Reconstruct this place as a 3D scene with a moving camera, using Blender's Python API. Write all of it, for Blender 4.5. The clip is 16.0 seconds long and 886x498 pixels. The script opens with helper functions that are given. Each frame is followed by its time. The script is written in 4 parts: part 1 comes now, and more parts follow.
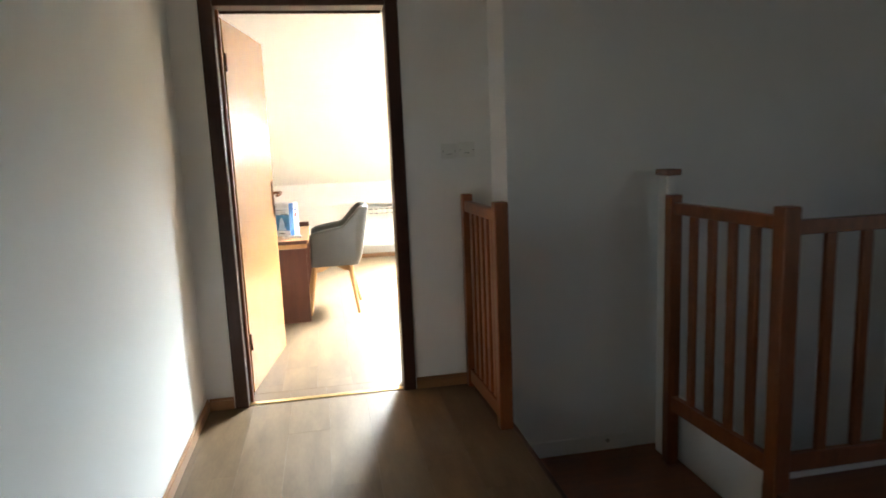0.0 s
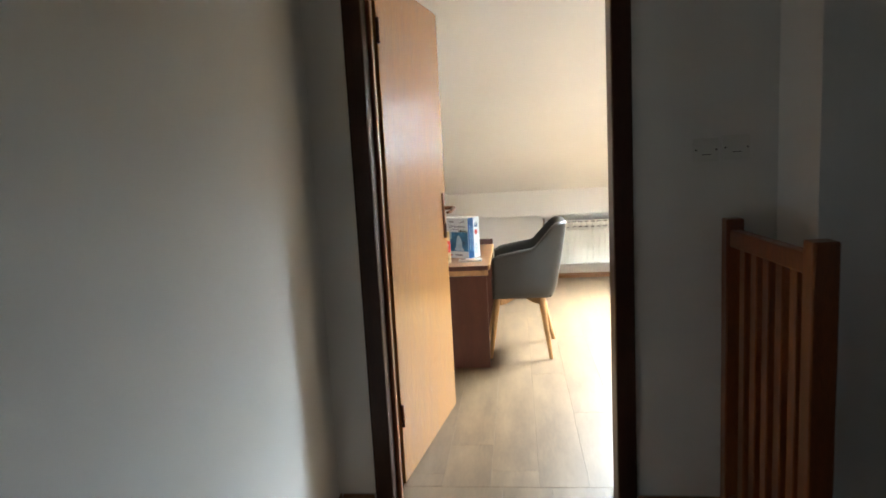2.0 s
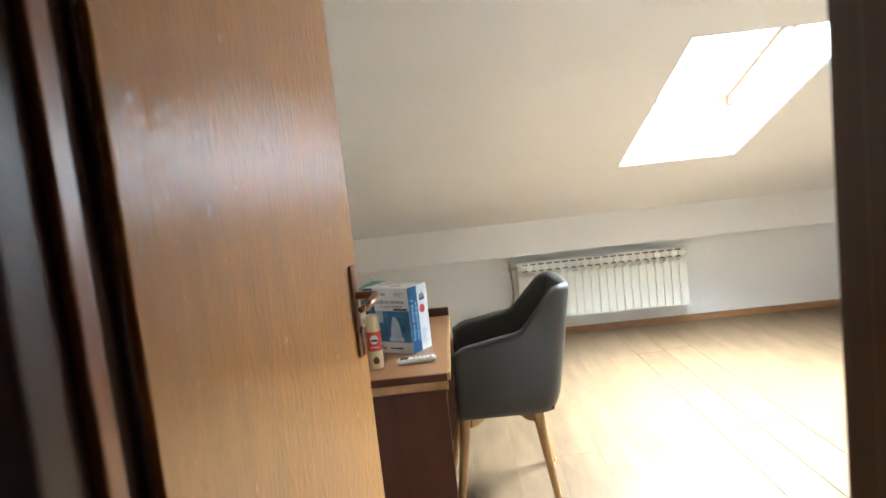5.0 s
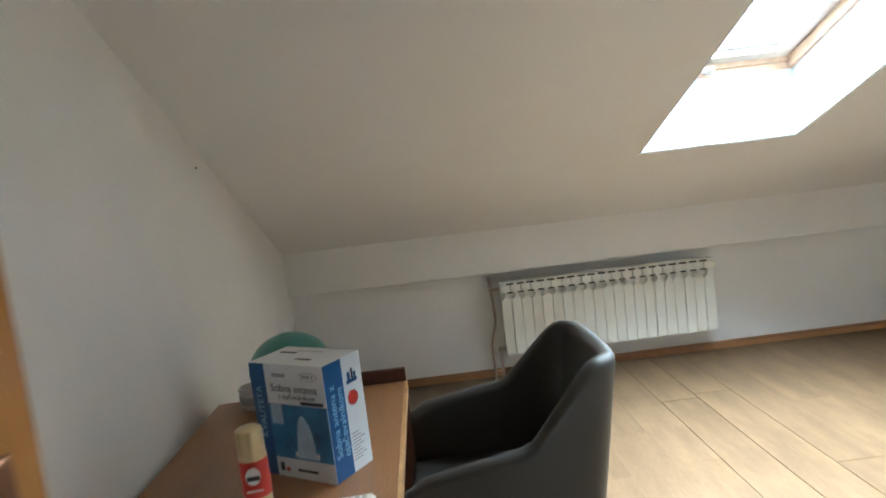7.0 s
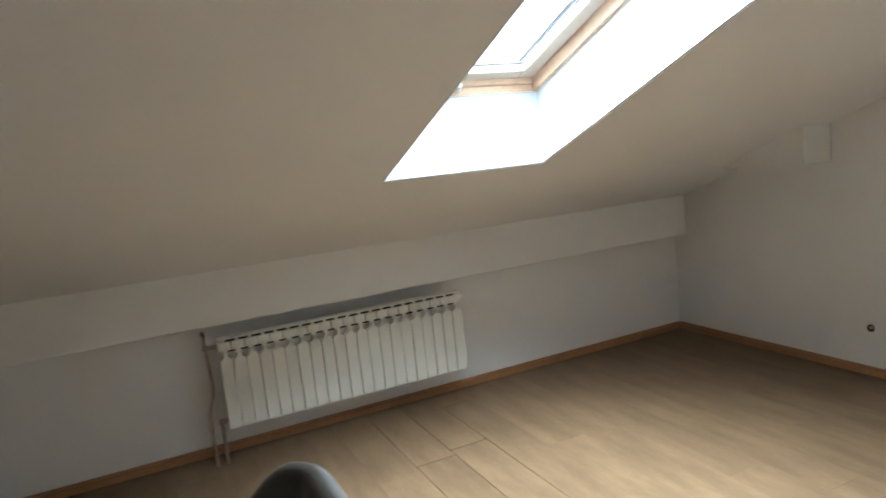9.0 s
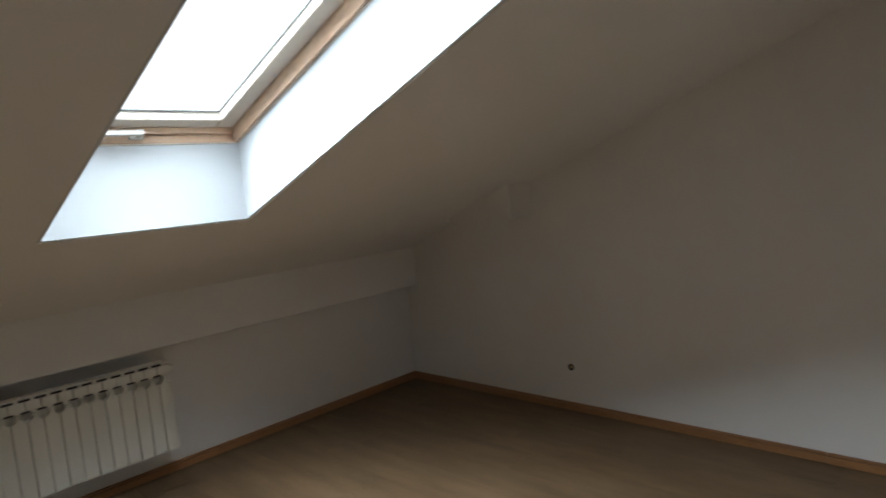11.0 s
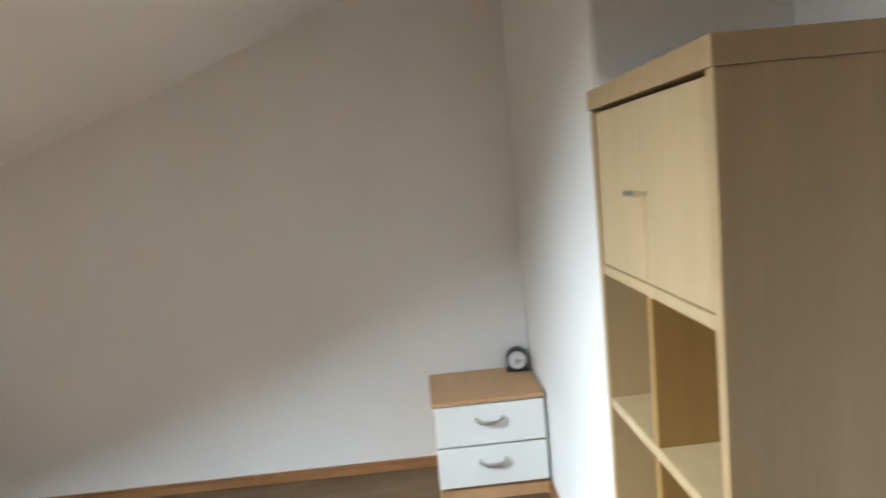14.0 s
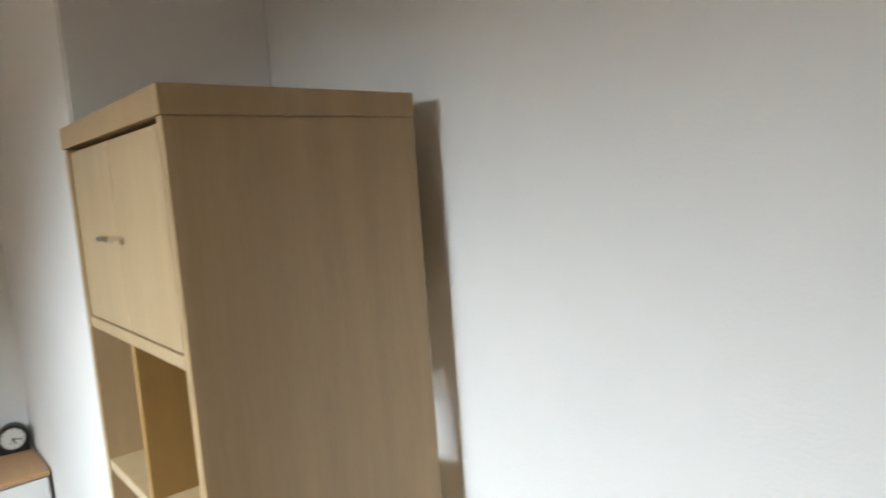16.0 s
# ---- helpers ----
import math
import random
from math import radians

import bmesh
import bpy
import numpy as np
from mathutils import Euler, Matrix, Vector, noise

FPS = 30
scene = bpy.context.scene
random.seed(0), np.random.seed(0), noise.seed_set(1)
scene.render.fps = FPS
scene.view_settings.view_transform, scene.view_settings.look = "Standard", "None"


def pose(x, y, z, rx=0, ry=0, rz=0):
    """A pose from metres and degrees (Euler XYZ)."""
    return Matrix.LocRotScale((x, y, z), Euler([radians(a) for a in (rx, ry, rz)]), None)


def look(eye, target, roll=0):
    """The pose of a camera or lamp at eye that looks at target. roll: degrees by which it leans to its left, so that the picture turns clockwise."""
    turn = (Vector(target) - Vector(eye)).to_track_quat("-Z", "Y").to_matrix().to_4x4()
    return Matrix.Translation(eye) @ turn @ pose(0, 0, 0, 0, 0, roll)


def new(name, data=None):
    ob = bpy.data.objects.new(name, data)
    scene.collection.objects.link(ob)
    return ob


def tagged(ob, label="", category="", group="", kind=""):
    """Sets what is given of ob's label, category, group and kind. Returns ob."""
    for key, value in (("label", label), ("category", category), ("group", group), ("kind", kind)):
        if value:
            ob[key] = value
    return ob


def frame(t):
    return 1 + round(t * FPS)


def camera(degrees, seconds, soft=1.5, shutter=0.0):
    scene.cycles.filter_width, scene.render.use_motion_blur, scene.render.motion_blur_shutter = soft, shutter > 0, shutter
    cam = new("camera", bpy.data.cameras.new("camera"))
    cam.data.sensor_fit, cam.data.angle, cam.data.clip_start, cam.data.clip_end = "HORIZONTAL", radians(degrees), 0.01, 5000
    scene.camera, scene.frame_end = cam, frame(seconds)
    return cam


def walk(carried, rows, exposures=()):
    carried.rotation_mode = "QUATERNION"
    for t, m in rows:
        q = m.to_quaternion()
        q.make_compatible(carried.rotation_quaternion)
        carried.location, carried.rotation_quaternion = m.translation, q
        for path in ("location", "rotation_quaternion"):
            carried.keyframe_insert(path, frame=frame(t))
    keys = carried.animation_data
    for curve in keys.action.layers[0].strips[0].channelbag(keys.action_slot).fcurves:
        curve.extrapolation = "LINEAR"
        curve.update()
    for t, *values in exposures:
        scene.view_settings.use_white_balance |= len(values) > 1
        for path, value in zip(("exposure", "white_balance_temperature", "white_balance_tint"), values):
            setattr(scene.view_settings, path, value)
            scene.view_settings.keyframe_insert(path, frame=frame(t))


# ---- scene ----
cam = camera(69.2, 16.0, soft=1.7, shutter=0.5)
PATH = [
    (0, (0.465, -3.327, 1.3), (0.816, -1.384, 0.985), -2.4),
    (0.5, (0.456, -3.047, 1.282), (0.722, -1.094, 0.942), -2.1),
    (1, (0.407, -2.802, 1.289), (0.498, -0.828, 0.982), -2.8),
    (1.5, (0.477, -2.484, 1.293), (0.321, -0.513, 0.995), -4.3),
    (2, (0.501, -2.208, 1.29), (0.266, -0.241, 1.013), -3.1),
    (2.5, (0.441, -1.959, 1.291), (0.32, 0.022, 1.041), -4.6),
    (3, (0.419, -1.673, 1.289), (0.337, 0.312, 1.062), -4.7),
    (3.5, (0.495, -1.4, 1.307), (0.268, 0.577, 1.107), -3.0),
    (4, (0.468, -1.144, 1.295), (0.27, 0.837, 1.098), -3.4),
    (4.2, (0.429, -1.026, 1.294), (0.28, 0.959, 1.105), -4.4),
    (6.3, (0.391, 0.142, 1.308), (0.465, 2.125, 1.06), -6.3),
    (6.5, (0.388, 0.25, 1.305), (0.522, 2.232, 1.076), -6.0),
    (7, (0.437, 0.564, 1.271), (0.475, 2.551, 1.049), -6.8),
    (7.5, (0.504, 0.769, 1.292), (0.48, 2.756, 1.062), -5.5),
    (8, (0.549, 0.951, 1.313), (0.68, 2.932, 1.072), -7.6),
    (8.2, (0.505, 1.051, 1.315), (0.869, 3.0, 1.06), -8.5),
    (10.3, (0.825, 1.222, 1.348), (1.93, 2.87, 1.098), -5.0),
    (10.5, (0.833, 1.226, 1.336), (2.044, 2.801, 1.104), -5.1),
    (11, (0.869, 1.175, 1.337), (2.292, 2.566, 1.135), -5.3),
    (11.5, (0.89, 1.131, 1.33), (2.42, 2.405, 1.137), -5.4),
    (12, (0.897, 1.168, 1.332), (2.61, 2.18, 1.124), -5.9),
    (12.5, (0.93, 1.191, 1.323), (2.779, 1.918, 1.092), -5.8),
    (13, (1.016, 1.077, 1.302), (2.92, 1.651, 1.085), -4.3),
    (13.5, (1.014, 1.073, 1.314), (2.969, 1.428, 1.085), -5.4),
    (14, (1.043, 1.074, 1.315), (3.028, 1.0, 1.08), -5.3),
    (14.5, (1.05, 1.055, 1.305), (2.989, 0.618, 1.084), -5.2),
    (15, (1.035, 1.031, 1.299), (2.84, 0.196, 1.087), -4.6),
    (15.5, (1.016, 1.001, 1.306), (2.649, -0.133, 1.086), -4.5),
    (16, (0.979, 0.973, 1.307), (2.475, -0.336, 1.089), -4.2),
]
EXPOSURES = [(0.0, 1.92, 6300, 6), (0.3, 1.6, 6300, 6), (0.5, 1.27, 6300, 6), (1, 0.97, 6250, 6), (1.5, 0.82, 6200, 6), (2, 0.72, 6150, 6), (2.5, 0.72, 6150, 6), (3, 0.62, 6100, 6), (4.2, 0.52, 5980, 5),
             (6.3, -0.36, 5720, 3), (7, -0.62, 5720, 3), (8.2, -0.68, 5820, 4), (10.3, -2.38, 6180, 9), (11.5, -2.55, 6500, 10), (12, -2.72, 6750, 10), (12.5, -2.08, 7100, 11), (13, -1.05, 6500, 10), (13.5, -0.95, 6200, 9),
             (14, -1.0, 6120, 8), (14.5, -1.02, 6150, 8), (15, -0.95, 6250, 9), (16, -1.02, 6280, 9)]
walk(cam, [(t, look(eye, target, roll)) for t, eye, target, roll in PATH], EXPOSURES)


# ---- plan: x to the right of the doorway, y into the attic room, z up ----
LEFT, GABLE, KNEE, BACK = -0.445, 3.84, 4.46, 0.17     # inner faces of the room; the door wall is 0.17 thick
BEAM_Y, BEAM_Z = 4.36, 0.664                          # concrete band above the radiator
SLOPE, SLOPE_Y, SLOPE_Z = 0.370, 3.442, 1.266        # the sloped ceiling passes through this line
SKY_X0, SKY_X1, SKY_Y0, SKY_Y1 = 1.41, 2.135, 3.442, 2.10
JUT_X, JUT_Y = 2.56, 0.63                             # boxed-out corner of the stairwell
HALL_L, HALL_R, HALL_Y, HALL_TOP = -0.205, 4.3, -4.9, 2.5
STAIR_Y, STAIR_Z = -0.29, -0.34                       # stairwell wall and the first winder
LEFT_NEAR = -0.19                                     # the side wall runs askew: its face at the door wall, LEFT at the knee wall
BACK_R = 0.145                                        # inner face of the door wall beside the shelf
EDGE_X = 1.25                                         # where the landing drops into the stairwell


def roof(y):
    return SLOPE_Z + SLOPE * (SLOPE_Y - y)


# ---- world and light ----
world = bpy.data.worlds.new("sky")
scene.world = world
world.use_nodes = True
wn = world.node_tree
sky = wn.nodes.new("ShaderNodeTexSky")
sky.sky_type, sky.sun_disc = "NISHITA", False
sky.sun_elevation, sky.sun_rotation = radians(50), radians(20)
wn.nodes["Background"].inputs["Strength"].default_value = 0.12
wn.links.new(sky.outputs[0], wn.nodes["Background"].inputs["Color"])


def lamp_light(name, kind, m, energy, color=(1, 1, 1), **extra):
    data = bpy.data.lights.new(name, kind)
    data.energy, data.color = energy, color
    for key, value in extra.items():
        if key == "angle":
            data.angle = value
        elif key == "spread":
            data.spread = value
        elif key == "size":
            data.shape, data.size, data.size_y = "RECTANGLE", value[0], value[1]
    ob = new(name, data)
    ob.matrix_world = m
    return ob


lamp_light("sun", "SUN", look((0, 0, 0), (-0.25, -0.55, -0.8)), 0.8, (1.0, 0.96, 0.9), angle=radians(25))
mid_y = (SKY_Y0 + SKY_Y1) / 2
# daylight in the roof window, just outside its pane
eye = Vector((1.80, mid_y + 0.52 * SLOPE + 0.10, roof(mid_y) + 0.53))
lamp_light("skylight_daylight", "AREA", look(eye, eye + Vector((0, -0.354, -0.935))), 1150, (0.835, 0.92, 0.965), size=(1.0, 2.0), spread=radians(139))
# daylight in the hall window behind the start of the walk
lamp_light("hall_window_daylight", "AREA", look((HALL_R - 0.03, -3.1, 1.5), (0, -3.1, 1.4)), 0.50, (1.0, 0.96, 0.87), size=(0.9, 1.1))


# ---- materials ----
def material(name, color, rough=0.6, metal=0.0, spec=0.5, var=0.10, scale=6.0, bump=0.1, fine=120.0, coat=0.0, stretch=(1, 1, 1), grain=0.0, emit=0.0, per_object=0.0, rough_var=0.08, marks=0.0, detail=5.0):
    """Base colour with large stains and fine grain, bump, and gloss that varies."""
    mat = bpy.data.materials.new(name)
    mat.use_nodes = True
    nt = mat.node_tree
    b = nt.nodes["Principled BSDF"]
    N, L = nt.nodes.new, nt.links.new
    tc = N("ShaderNodeTexCoord")
    mp = N("ShaderNodeMapping")
    mp.inputs["Scale"].default_value = stretch
    L(tc.outputs["Object"], mp.inputs["Vector"])
    vec = mp.outputs["Vector"]
    if per_object:
        oi = N("ShaderNodeObjectInfo")
        add = N("ShaderNodeVectorMath")
        add.operation = "MULTIPLY_ADD"
        comb = N("ShaderNodeCombineXYZ")
        for k in range(3):
            L(oi.outputs["Random"], comb.inputs[k])
        L(comb.outputs[0], add.inputs[0])
        add.inputs[1].default_value = (37.0, 53.0, 11.0)
        L(mp.outputs["Vector"], add.inputs[2])
        vec = add.outputs[0]
    big, small = N("ShaderNodeTexNoise"), N("ShaderNodeTexNoise")
    big.inputs["Scale"].default_value, big.inputs["Detail"].default_value = scale, detail
    small.inputs["Scale"].default_value, small.inputs["Detail"].default_value = fine, 3
    L(vec, big.inputs["Vector"]), L(vec, small.inputs["Vector"])
    mix = N("ShaderNodeMix")
    mix.data_type, mix.blend_type = "RGBA", "MIX"
    dark = tuple(c * (1 - var) for c in color)
    light = tuple(min(1, c * (1 + var)) for c in color)
    mix.inputs["A"].default_value, mix.inputs["B"].default_value = (*dark, 1), (*light, 1)
    ramp = N("ShaderNodeMapRange")
    ramp.inputs["From Min"].default_value, ramp.inputs["From Max"].default_value = 0.3, 0.7
    L(big.outputs["Fac"], ramp.inputs["Value"])
    L(ramp.outputs[0], mix.inputs["Factor"])
    out = mix.outputs["Result"]
    if grain:
        g = N("ShaderNodeMix")
        g.data_type, g.blend_type = "RGBA", "MULTIPLY"
        g.inputs["Factor"].default_value = 1.0
        gr = N("ShaderNodeMapRange")
        gr.inputs["From Min"].default_value, gr.inputs["From Max"].default_value = 0.35, 0.65
        gr.inputs["To Min"].default_value, gr.inputs["To Max"].default_value = 1 - grain, 1.0
        L(small.outputs["Fac"], gr.inputs["Value"])
        L(out, g.inputs["A"]), L(gr.outputs[0], g.inputs["B"])
        out = g.outputs["Result"]
    if per_object:
        hv = N("ShaderNodeHueSaturation")
        vr = N("ShaderNodeMapRange")
        vr.inputs["To Min"].default_value, vr.inputs["To Max"].default_value = 1 - per_object, 1 + per_object
        L(oi.outputs["Random"], vr.inputs["Value"])
        L(vr.outputs[0], hv.inputs["Value"]), L(out, hv.inputs["Color"])
        out = hv.outputs["Color"]
    if marks:                                       # sparse pale scratches
        sm = N("ShaderNodeMapping")
        sm.inputs["Scale"].default_value = (34, 34, 26)
        sc = N("ShaderNodeTexNoise")
        sc.inputs["Scale"].default_value, sc.inputs["Detail"].default_value = 1.0, 2
        sr = N("ShaderNodeMapRange")
        sr.inputs["From Min"].default_value, sr.inputs["From Max"].default_value = 0.67, 0.80
        sr.inputs["To Max"].default_value = marks
        mk = N("ShaderNodeMix")
        mk.data_type = "RGBA"
        mk.inputs["B"].default_value = (0.80, 0.62, 0.36, 1)
        L(tc.outputs["Object"], sm.inputs["Vector"]), L(sm.outputs[0], sc.inputs["Vector"])
        L(sc.outputs["Fac"], sr.inputs["Value"]), L(sr.outputs[0], mk.inputs["Factor"])
        L(out, mk.inputs["A"])
        out = mk.outputs["Result"]
    L(out, b.inputs["Base Color"])
    rr = N("ShaderNodeMapRange")
    rr.inputs["To Min"].default_value, rr.inputs["To Max"].default_value = max(0.02, rough - rough_var), min(1, rough + rough_var)
    L(big.outputs["Fac"], rr.inputs["Value"])
    L(rr.outputs[0], b.inputs["Roughness"])
    b.inputs["Metallic"].default_value = metal
    b.inputs["Specular IOR Level"].default_value = spec
    b.inputs["Coat Weight"].default_value = coat
    b.inputs["Coat Roughness"].default_value = 0.15
    if bump:
        bp = N("ShaderNodeBump")
        bp.inputs["Strength"].default_value, bp.inputs["Distance"].default_value = bump, 0.002
        L(small.outputs["Fac"], bp.inputs["Height"])
        L(bp.outputs["Normal"], b.inputs["Normal"])
    return mat


PLASTER = material("white_wall_paint", (0.85, 0.845, 0.83), 0.85, var=0.03, scale=1.7, bump=0.25, fine=160, spec=0.3)
CEIL = material("white_ceiling_paint", (0.85, 0.845, 0.83), 0.9, var=0.025, scale=1.3, bump=0.2, fine=140, spec=0.25)
# white lining dimmed and blued: the cool daylight on it is in this colour
REVEAL = material("white_lining_daylight_tint", (0.63, 0.67, 0.70), 0.55, var=0.02, scale=3, bump=0.03)
LAMINATE = material("beech_laminate", (0.140, 0.090, 0.050), 0.46, var=0.19, scale=1.3, fine=11, grain=0.10, stretch=(9, 2.0, 1), bump=0.0, spec=0.16, per_object=0.05, rough_var=0.02, detail=2.5)
SKIRT = material("oak_skirting", (0.34, 0.165, 0.068), 0.4, var=0.15, scale=3, fine=60, grain=0.2, stretch=(1, 1, 6), bump=0.05)
DOOR_WOOD = material("varnished_beech_door", (0.44, 0.188, 0.032), 0.50, var=0.10, scale=2.0, fine=11, grain=0.06, stretch=(9, 9, 1.8), bump=0.3, spec=0.3, coat=0.9, marks=0.35)
# brushed varnish: upright ripples in the clear coat of the door
nt = DOOR_WOOD.node_tree
tc, mp, ripple, relief = (nt.nodes.new(k) for k in ("ShaderNodeTexCoord", "ShaderNodeMapping", "ShaderNodeTexNoise", "ShaderNodeBump"))
mp.inputs["Scale"].default_value = (85, 85, 24)
ripple.inputs["Scale"].default_value, ripple.inputs["Detail"].default_value = 1.0, 3
relief.inputs["Strength"].default_value, relief.inputs["Distance"].default_value = 1.0, 0.004
nt.links.new(tc.outputs["Object"], mp.inputs["Vector"])
nt.links.new(mp.outputs["Vector"], ripple.inputs["Vector"])
nt.links.new(ripple.outputs["Fac"], relief.inputs["Height"])
nt.links.new(relief.outputs["Normal"], nt.nodes["Principled BSDF"].inputs["Coat Normal"])
nt.nodes["Principled BSDF"].inputs["Coat Roughness"].default_value = 0.05
FRAME_WOOD = material("dark_brown_varnished_wood", (0.050, 0.019, 0.011), 0.45, spec=0.3, var=0.2, scale=4, fine=40, grain=0.2, stretch=(8, 8, 0.7), bump=0.06, coat=0.08)
RAIL_WOOD = material("orange_brown_varnished_pine", (0.25, 0.075, 0.020), 0.36, var=0.2, scale=3, fine=40, grain=0.25, stretch=(8, 8, 0.8), bump=0.06, coat=0.2)
TREAD_WOOD = material("brown_stair_wood", (0.20, 0.075, 0.03), 0.4, var=0.15, scale=3, fine=30, grain=0.2, stretch=(0.8, 8, 8), bump=0.05)
BRASS = material("brass_strip", (0.62, 0.45, 0.2), 0.3, metal=1.0, var=0.1, bump=0.02)
BRONZE = material("bronze_lacquered_metal", (0.18, 0.085, 0.045), 0.28, metal=1.0, var=0.12, bump=0.02)
RADIATOR = material("cream_radiator_enamel", (0.74, 0.735, 0.67), 0.4, var=0.03, scale=4, bump=0.03)
PIPE = material("painted_pipe", (0.22, 0.17, 0.13), 0.45, var=0.2, scale=14, bump=0.1)
WHITE_LAM = material("white_drawer_laminate", (0.78, 0.79, 0.77), 0.42, var=0.02, scale=4, bump=0.02)
BEECH = material("beech_chipboard", (0.50, 0.30, 0.15), 0.45, var=0.07, scale=3, fine=40, grain=0.08, stretch=(1, 8, 8), bump=0.03)
# shelf top and sides: the doors' maple darkened, their shade put into the colour
MAPLE_SHADED = material("maple_laminate_shaded", (0.41, 0.284, 0.148), 0.38, var=0.08, scale=2.2, fine=30, grain=0.06, stretch=(9, 9, 0.6), bump=0.03)
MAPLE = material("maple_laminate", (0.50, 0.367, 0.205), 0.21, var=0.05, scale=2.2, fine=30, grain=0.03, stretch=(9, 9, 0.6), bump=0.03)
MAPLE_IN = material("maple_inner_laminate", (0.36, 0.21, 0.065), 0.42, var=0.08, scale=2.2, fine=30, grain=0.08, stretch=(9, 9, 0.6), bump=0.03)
STEEL = material("brushed_steel", (0.55, 0.54, 0.52), 0.32, metal=1.0, var=0.05, fine=200, bump=0.02)
CHROME = material("polished_steel", (0.75, 0.74, 0.72), 0.12, metal=1.0, var=0.03, bump=0.0)
BLACK = material("black_plastic", (0.018, 0.018, 0.019), 0.38, var=0.1, bump=0.04)
DIAL = material("white_dial", (0.75, 0.75, 0.72), 0.5, var=0.02, bump=0.0)
LEATHER = material("dark_grey_leatherette", (0.042, 0.039, 0.034), 0.46, var=0.10, scale=5, fine=420, bump=0.3, spec=0.5)
LEG_WOOD = material("oak_leg", (0.45, 0.24, 0.09), 0.45, var=0.15, scale=6, fine=50, grain=0.2, stretch=(8, 8, 0.8), bump=0.05)
DESK_TOP = material("worn_cherry_veneer", (0.27, 0.122, 0.046), 0.36, var=0.14, scale=3, fine=30, grain=0.12, stretch=(7, 0.7, 7), bump=0.03)
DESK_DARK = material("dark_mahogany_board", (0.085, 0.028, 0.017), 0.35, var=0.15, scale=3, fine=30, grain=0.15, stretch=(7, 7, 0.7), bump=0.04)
DESK_EDGE = material("light_edge_band", (0.50, 0.28, 0.12), 0.45, var=0.2, scale=16, fine=60, grain=0.2, bump=0.06)
WIN_WOOD = material("lacquered_pine_frame", (0.54, 0.37, 0.25), 0.4, var=0.08, scale=4, fine=30, grain=0.12, bump=0.03)
WIN_PALE = material("white_lacquered_sash", (0.72, 0.66, 0.58), 0.4, var=0.04, scale=4, fine=30, grain=0.05, bump=0.02)
PLASTIC = material("white_plastic", (0.78, 0.78, 0.75), 0.35, var=0.02, bump=0.02)
# near black for dark metal, and for the shade inside slots and holes
DARK_HOLE = material("dark_cavity", (0.03, 0.026, 0.022), 0.7, var=0.1, bump=0.0)
SEAL = material("black_seal", (0.04, 0.04, 0.04), 0.6, var=0.1, bump=0.0)
TEAL = material("teal_enamel", (0.055, 0.21, 0.185), 0.32, var=0.06, scale=8, bump=0.02)
GOLD = material("gold_cap_plastic", (0.58, 0.47, 0.27), 0.3, metal=0.6, var=0.06, bump=0.02)
RED = material("red_print", (0.50, 0.035, 0.025), 0.4, var=0.05, bump=0.0)
CARD_WHITE = material("white_print_card", (0.72, 0.73, 0.74), 0.5, var=0.03, scale=9, bump=0.03)
CARD_NAVY = material("navy_print", (0.009, 0.070, 0.20), 0.45, var=0.06, bump=0.02)
CARD_BLUE = material("blue_picture_print", (0.038, 0.165, 0.33), 0.45, var=0.55, scale=14, bump=0.02)
CARD_PALE = material("pale_blue_print", (0.42, 0.55, 0.66), 0.45, var=0.2, scale=20, bump=0.0)
INK = material("black_ink", (0.02, 0.02, 0.025), 0.5, var=0.05, bump=0.0)
INK_BLUE = material("light_blue_ink", (0.30, 0.52, 0.75), 0.5, var=0.03, bump=0.0)
GREY_PLASTIC = material("grey_plastic", (0.35, 0.35, 0.34), 0.5, var=0.08, bump=0.02)
SCREEN = material("dark_lcd", (0.03, 0.04, 0.04), 0.2, var=0.05, bump=0.0)
GLASS = bpy.data.materials.new("window_glass")
GLASS.use_nodes = True
gb = GLASS.node_tree.nodes["Principled BSDF"]
gb.inputs["Transmission Weight"].default_value, gb.inputs["Roughness"].default_value, gb.inputs["IOR"].default_value = 1.0, 0.0, 1.45


# ---- mesh helpers ----
def box(bm, x0, x1, y0, y1, z0, z1, bevel=0.0, m=None):
    """A box in bm, its edges bevelled."""
    made = bmesh.ops.create_cube(bm, size=1.0)["verts"]
    for v in made:
        v.co = Vector(((x0 + x1) / 2 + v.co.x * (x1 - x0), (y0 + y1) / 2 + v.co.y * (y1 - y0), (z0 + z1) / 2 + v.co.z * (z1 - z0)))
    if m is not None:
        bmesh.ops.transform(bm, matrix=m, verts=made)
    if bevel:
        edges = {e for v in made for e in v.link_edges}
        bmesh.ops.bevel(bm, geom=list(edges), offset=bevel, segments=2, affect="EDGES", profile=0.5)
    return bm


def boxes(*rows, bevel=0.0, m=None):
    bm = bmesh.new()
    for row in rows:
        box(bm, *row, bevel=bevel, m=m)
    return bm


def prism(bm, outline, axis, a, b):
    """An outline of (u, v) pushed from a to b along an axis."""
    def at(u, v, w):
        return {"x": (w, u, v), "y": (u, w, v), "z": (u, v, w)}[axis]
    lo = [bm.verts.new(at(u, v, a)) for u, v in outline]
    hi = [bm.verts.new(at(u, v, b)) for u, v in outline]
    bm.faces.new(lo), bm.faces.new(hi)
    for i in range(len(outline)):
        j = (i + 1) % len(outline)
        bm.faces.new((lo[i], lo[j], hi[j], hi[i]))
    bmesh.ops.recalc_face_normals(bm, faces=bm.faces)
    return bm


